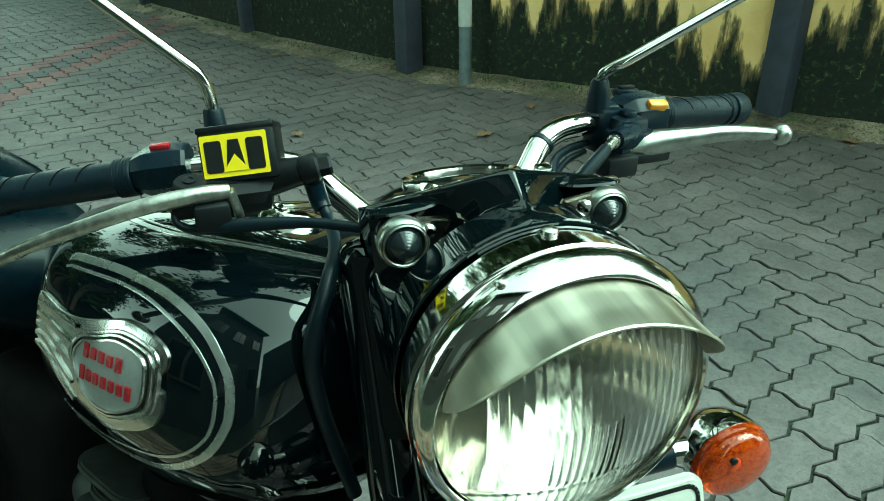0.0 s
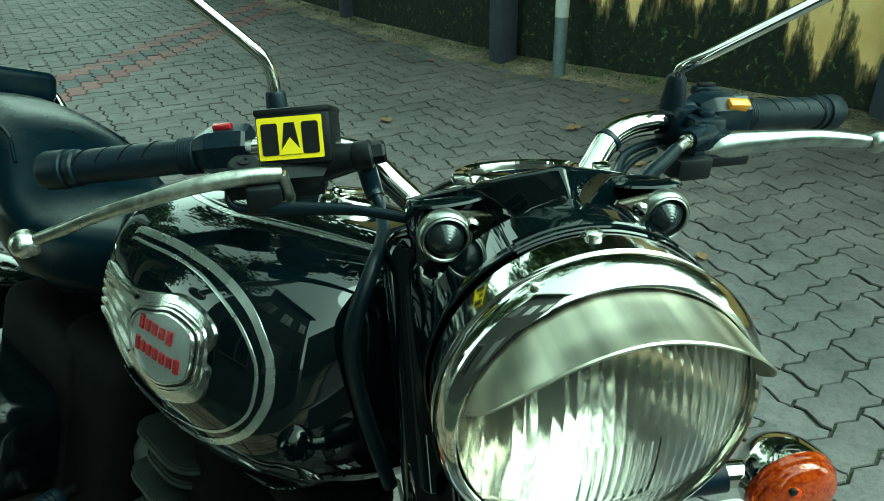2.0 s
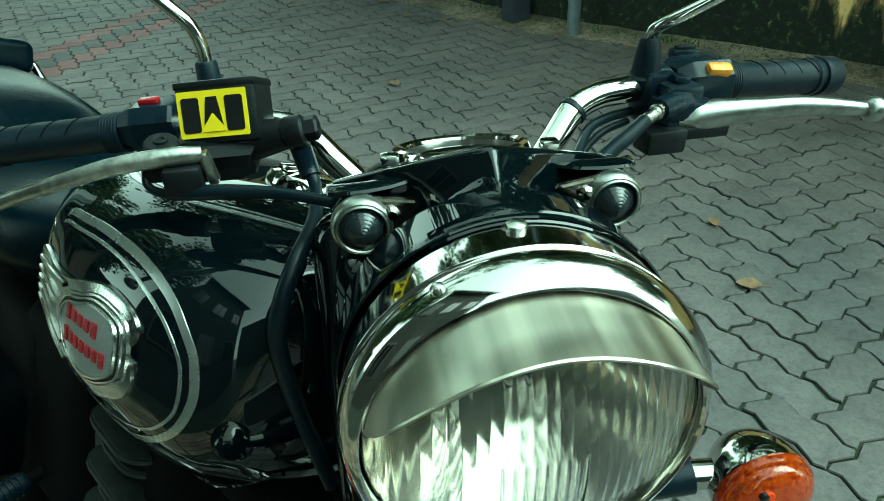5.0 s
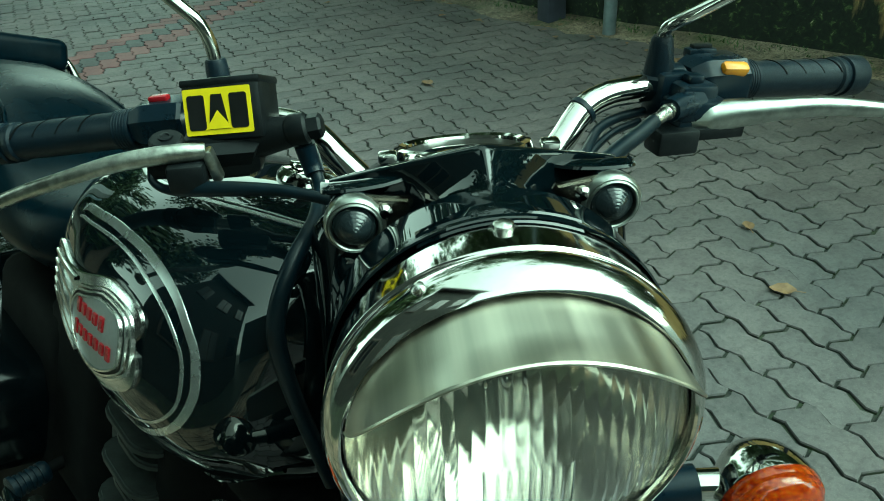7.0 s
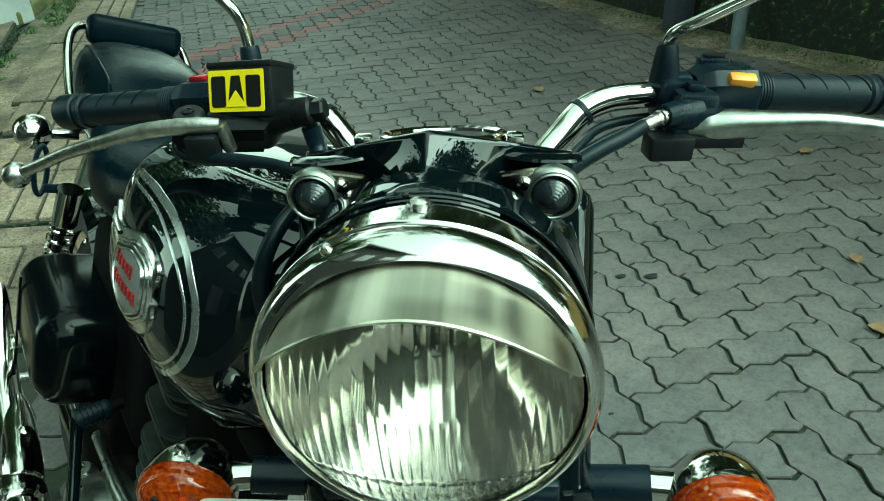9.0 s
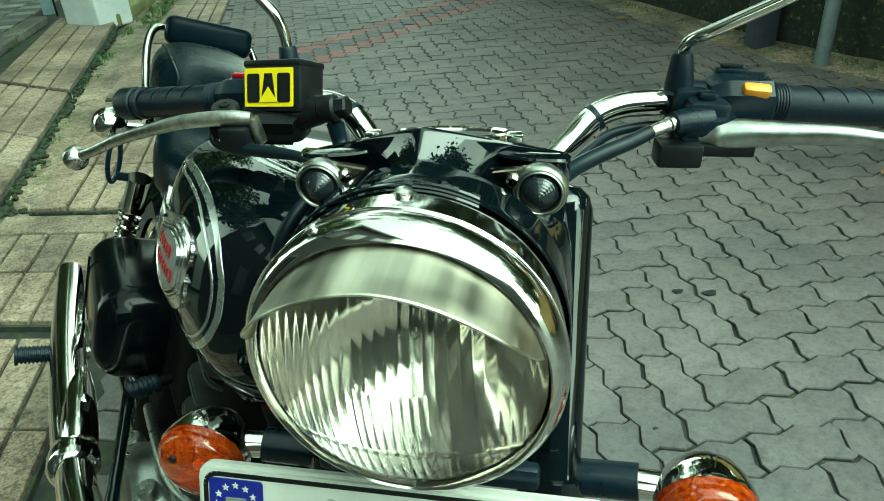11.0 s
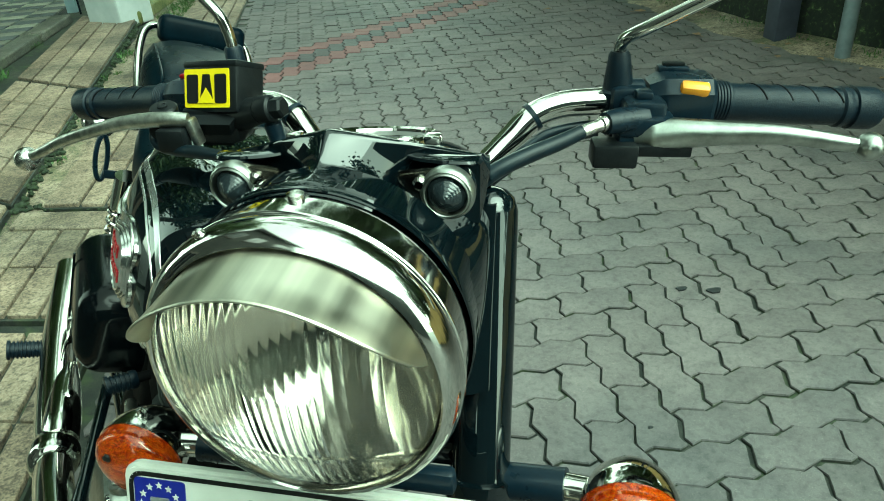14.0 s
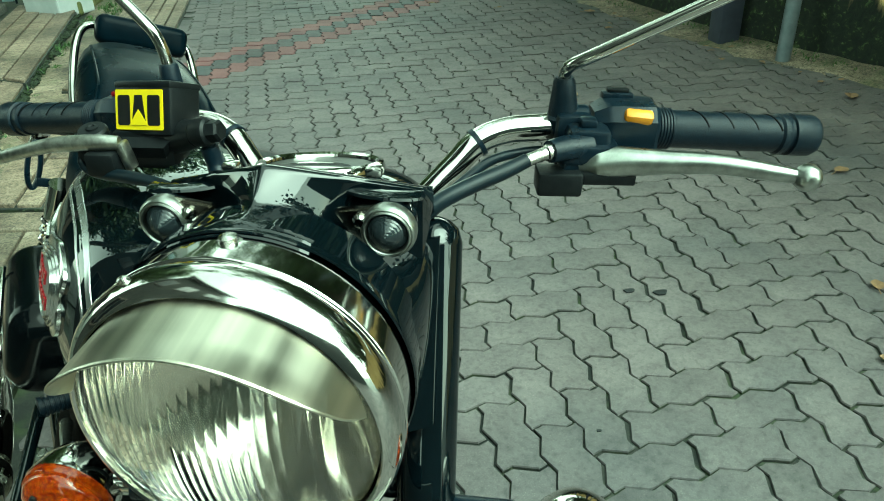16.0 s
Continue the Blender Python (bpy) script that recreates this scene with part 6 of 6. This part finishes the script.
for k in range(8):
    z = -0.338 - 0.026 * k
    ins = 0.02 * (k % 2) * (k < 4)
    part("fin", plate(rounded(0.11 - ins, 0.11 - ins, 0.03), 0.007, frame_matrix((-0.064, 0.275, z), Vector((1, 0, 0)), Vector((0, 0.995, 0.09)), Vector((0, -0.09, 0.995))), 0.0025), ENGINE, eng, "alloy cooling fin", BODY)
# cylinder, boxes and casings here have their shade as base colour
part("cylinder", lathe([(0, 0.065), (0.30, 0.065)], (0, 0, -1), (-0.03, 0.215, -0.31), 24), SHADE_BLACK, eng, "", BODY)
part("battery_box", box((0.20, 0.26, 0.44), (-0.005, 0.615, -0.53), 0.03, seg=3), SHADE_BLACK, bike, "battery box and frame panel, coloured black for shade", BODY, 60)
part("gearbox", box((0.22, 0.20, 0.26), (-0.01, 0.55, -0.73), 0.05, seg=4), SHADE_BLACK, bike, "gearbox casing coloured dark for the shade it sits in", BODY, 60)
part("air_filter", box((0.20, 0.20, 0.26), (-0.0, 0.47, -0.42), 0.04, seg=4), SHADE_BLACK, bike, "air filter housing, coloured black for shade", BODY, 60)
part("carburettor", lathe([(-0.05, 0.03), (-0.02, 0.036), (0.03, 0.036), (0.05, 0.028)], (0, 1, 0), (-0.05, 0.33, -0.40), 24), ENGINE, bike, "alloy carburettor", BODY)
part("coil_cover", box((0.09, 0.10, 0.05), (-0.04, 0.09, -0.30), 0.02, seg=3), SHADE_BLACK, bike, "", BODY, 60)
part("frame_tube", tube([(0, 0.02, -0.05), (0, 0.0, -0.3), (0, -0.03, -0.6), (0, 0.02, -0.86)], 0.02, 14, 4), SHADE_BLACK, bike, "black frame down tube", BODY)
part("frame_tube", tube([(0, 0.02, -0.08), (0, 0.35, -0.2), (0, 0.6, -0.28), (0, 1.05, -0.24)], 0.022, 14, 4), SHADE_BLACK, bike, "black frame top tube", BODY)
for sx in (-1, 1):
    part("swing_arm", tube([(sx * 0.10, 0.52, -0.70), (sx * 0.11, 1.06, -0.74)], 0.018, 12, 2), PAINT, bike, "black swing arm", BODY)
    if sx > 0:
        part("rear_shock", tube([(0.13, 0.85, -0.33), (0.13, 1.02, -0.68)], 0.024, 16, 2), CHROME, bike, "chrome rear shock absorber", BODY)
part("mudguard", loft([[(x, 1.06 + 0.345 * math.cos(a), -0.745 + 0.345 * math.sin(a) + dz) for x, dz in ((-0.07, -0.02), (-0.055, 0.0), (0.0, 0.012), (0.055, 0.0), (0.07, -0.02))] for a in (radians(-25 + 10 * k) for k in range(18))], closed=False, caps=False), PAINT, bike, "black rear mudguard", BODY)
part("mudguard", loft([[(x, -0.155 + 0.335 * math.cos(a), -0.755 + 0.335 * math.sin(a) + dz) for x, dz in ((-0.06, -0.02), (-0.045, 0.0), (0.0, 0.010), (0.045, 0.0), (0.06, -0.02))] for a in (radians(-10 + 10 * k) for k in range(17))], closed=False, caps=False), PAINT, bike, "black front mudguard", STEER)


def wheel(m, c, r, label):
    w = part("wheel", lathe([(-0.045, r - 0.06), (-0.05, r - 0.03), (-0.035, r - 0.008), (0.0, r), (0.035, r - 0.008), (0.05, r - 0.03), (0.045, r - 0.06)], (1, 0, 0), c, 56, caps=False), TYRE, bike, label, m, 50)
    part("rim", lathe([(-0.04, r - 0.055), (-0.03, r - 0.075), (0.03, r - 0.075), (0.04, r - 0.055)], (1, 0, 0), c, 56, caps=False), CHROME, w, "chrome rim", m)
    part("hub", lathe([(-0.06, 0.03), (-0.05, 0.075), (0.05, 0.075), (0.06, 0.03)], (1, 0, 0), c, 32), ENGINE, w, "cast hub", m)
    for k in range(24):
        a = 2 * math.pi * k / 24
        s = 0.04 if k % 2 else -0.04
        a2 = a + (0.35 if k % 4 < 2 else -0.35)
        part("spoke", tube([Vector(c) + Vector((s, 0.07 * math.cos(a2), 0.07 * math.sin(a2))), Vector(c) + Vector((0, (r - 0.072) * math.cos(a), (r - 0.072) * math.sin(a)))], 0.0018, 6, 2), CHROME, w, "", m)


wheel(STEER, (0, -0.155, -0.755), 0.31, "spoked front wheel with black tyre")
wheel(BODY, (0, 1.06, -0.745), 0.31, "spoked rear wheel with black tyre")
foot = BODY.inverted() @ Vector((-0.36, -0.27, 0.004))
part("side_stand", tube([(0.06, 0.42, -0.84), (foot.x, foot.y, foot.z)], 0.012, 12, 2), PAINT, bike, "black side stand", BODY)
part("yoke", box((0.19, 0.05, 0.03), (0, 0.09, -0.26), 0.01), PAINT, bike, "black lower fork yoke", STEER)
part("headlight_bracket", box((0.16, 0.012, 0.02), (0, 0.0, -0.215), 0.004), PLASTIC, bike, "", STEER)

# ---- paving: zig-zag blocks, two along and two across in turn ----
W = 0.1125


def zig(t):
    """The wave of one joint between two grid corners."""
    return 0.095 * W * (4 * t if t < 0.25 else (2 - 4 * t if t < 0.75 else 4 * t - 4))


def block_outline(n_u, n_v):
    """The outline of a block of n_u x n_v cells, with wavy sides; u to the right, v towards -y."""
    pts = []
    steps = (0.0, 0.25, 0.75)
    for k in range(n_u):
        pts += [((k + t) * W, -zig(t)) for t in steps]
    for k in range(n_v):
        pts += [(n_u * W + zig(t), (k + t) * W) for t in steps]
    for k in range(n_u):
        pts += [((n_u - k - t) * W, n_v * W + zig(t)) for t in steps]
    for k in range(n_v):
        pts += [(-zig(t), (n_v - k - t) * W) for t in steps]
    return [(x, -y) for x, y in pts]


def shrunk(pts, d):
    out = []
    n = len(pts)
    for i in range(n):
        a, b, c = Vector(pts[i - 1]), Vector(pts[i]), Vector(pts[(i + 1) % n])
        e1, e2 = (b - a).normalized(), (c - b).normalized()
        n1, n2 = Vector((-e1.y, e1.x)), Vector((-e2.y, e2.x))
        m = (n1 + n2)
        m = m / max(m.length_squared, 0.4) * 2
        out.append((b.x - m.x * d, b.y - m.y * d))
    return out


def block_geometry(key, split, rough):
    """A block with worn, slightly chipped upper edges: sides, a narrow chamfer and the top."""
    o = block_outline(*{"v": (1, 2), "h": (2, 1)}[key])
    sign = -1 if sum(a[0] * b[1] - a[1] * b[0] for a, b in zip(o, o[1:] + o[:1])) > 0 else 1
    o = [(a[0] + (b[0] - a[0]) * k / split, a[1] + (b[1] - a[1]) * k / split) for a, b in zip(o, o[1:] + o[:1]) for k in range(split)]
    n = len(o)
    chip = [(random.gauss(0, rough), random.gauss(0, rough)) for k in range(n)]
    low, mid, top = [[(x + c[0] * f, y + c[1] * f) for (x, y), c in zip(shrunk(o, sign * d), chip)] for d, f in ((0.0030, 0), (0.0034, 0.7), (0.0048, 1.4))]
    verts = [(x, y, -0.029) for x, y in low] + [(x, y, -0.0045) for x, y in mid] + [(x, y, 0.0) for x, y in top]
    faces = [tuple(range(2 * n, 3 * n))]
    for r in (1, 0):
        faces += [(r * n + i, r * n + (i + 1) % n, r * n + n + (i + 1) % n, r * n + n + i) for i in range(n)]
    if sum(a[0] * b[1] - a[1] * b[0] for a, b in zip(top, top[1:] + top[:1])) < 0:
        faces = [f[::-1] for f in faces]
    return verts, faces


random.seed(5)
BLOCKS = {k: block_geometry(k, 1, 0.0004) for k in ("v", "h")}
paving = thing("pavement", "zig-zag concrete block paving in a herringbone bond", "pavement", kind="structure")
shared = {"v": [], "h": []}
for key in ("v", "h"):
    for k in range(4):
        v, f = block_geometry(key, 2, 0.0006)
        me = bpy.data.meshes.new("paver_" + key)
        me.from_pydata(v, [], f)
        me.materials.append(PAVER)
        me.materials.append(SOIL)  # block sides take the soil colour, which darkens the joints
        n_side = len(v) // 3
        me.polygons.foreach_set("material_index", [0] * (1 + n_side) + [1] * n_side)
        shared[key].append(me)
# the bond is laid slightly out of square
LAY = Matrix(((0.981, -0.0196, 0, 0.0184), (-0.0165, 1.0, 0, 0.008), (0, 0, 1, 0), (0, 0, 0, 1)))
random.seed(11)
far = {"grey": ([], []), "red": ([], []), "dark": ([], [])}
near = []
for i in range(-16, 36):
    for j in range(-140, 80):
        m = (i + j + 2) % 8
        if m not in (0, 2, 4, 6):
            continue
        key = "v" if m < 4 else "h"
        x, y = i * W, -j * W
        if x < -1.40 or y < -8.6:
            continue
        p_wall = 2.45 if y > 3 else 2.45 + (3 - y) * 0.36
        if x > p_wall + 0.1:
            continue
        band = i + j
        kind = "red" if band in (-44, -40) else ("dark" if band == -42 else "grey")
        tilt = LAY @ Matrix.Translation((x + random.gauss(0, 0.0012), y + random.gauss(0, 0.0012), random.uniform(-0.0025, 0.0025))) @ Euler((random.uniform(-0.006, 0.006), random.uniform(-0.006, 0.006), random.uniform(-0.008, 0.008))).to_matrix().to_4x4()
        centre = Vector((x + 0.1, y - 0.1))
        if kind == "grey" and -0.55 < centre.x < 1.35 and -0.75 < centre.y < 2.6 and not (centre.x < -0.1 and centre.y < 0.6):
            near.append((key, tilt, (centre - Vector((0.4, 0.3))).length))
        else:
            vs, fs = far[kind]
            base = len(vs)
            bv, bf = BLOCKS[key]
            vs.extend(tuple(tilt @ Vector(q)) for q in bv)
            fs.extend(tuple(base + k for k in q) for q in bf)
near.sort(key=lambda r: r[2])
for n_, (key, tilt, d) in enumerate(near):
    if n_ < 290:
        ob = new("paver", shared[key][n_ % 4])
        ob.parent = paving
        ob.matrix_basis = tilt
    else:
        vs, fs = far["grey"]
        base = len(vs)
        bv, bf = BLOCKS[key]
        vs.extend(tuple(tilt @ Vector(q)) for q in bv)
        fs.extend(tuple(base + k for k in q) for q in bf)
for kind, mat, label in (("grey", PAVER_FAR, "grey concrete blocks"), ("red", PAVER_RED, "faded red blocks of the crossing band"), ("dark", PAVER_DARK, "dark grey blocks of the crossing band")):
    me = bpy.data.meshes.new("pavers")
    me.from_pydata(far[kind][0], [], far[kind][1])
    me.materials.append(mat)
    me.materials.append(SOIL)
    me.polygons.foreach_set("material_index", ([0] * 19 + [1] * 18) * (len(far[kind][1]) // 37))
    ob = new("paver_field", me)
    ob.parent = paving
    tagged(ob, label, kind="stuff")
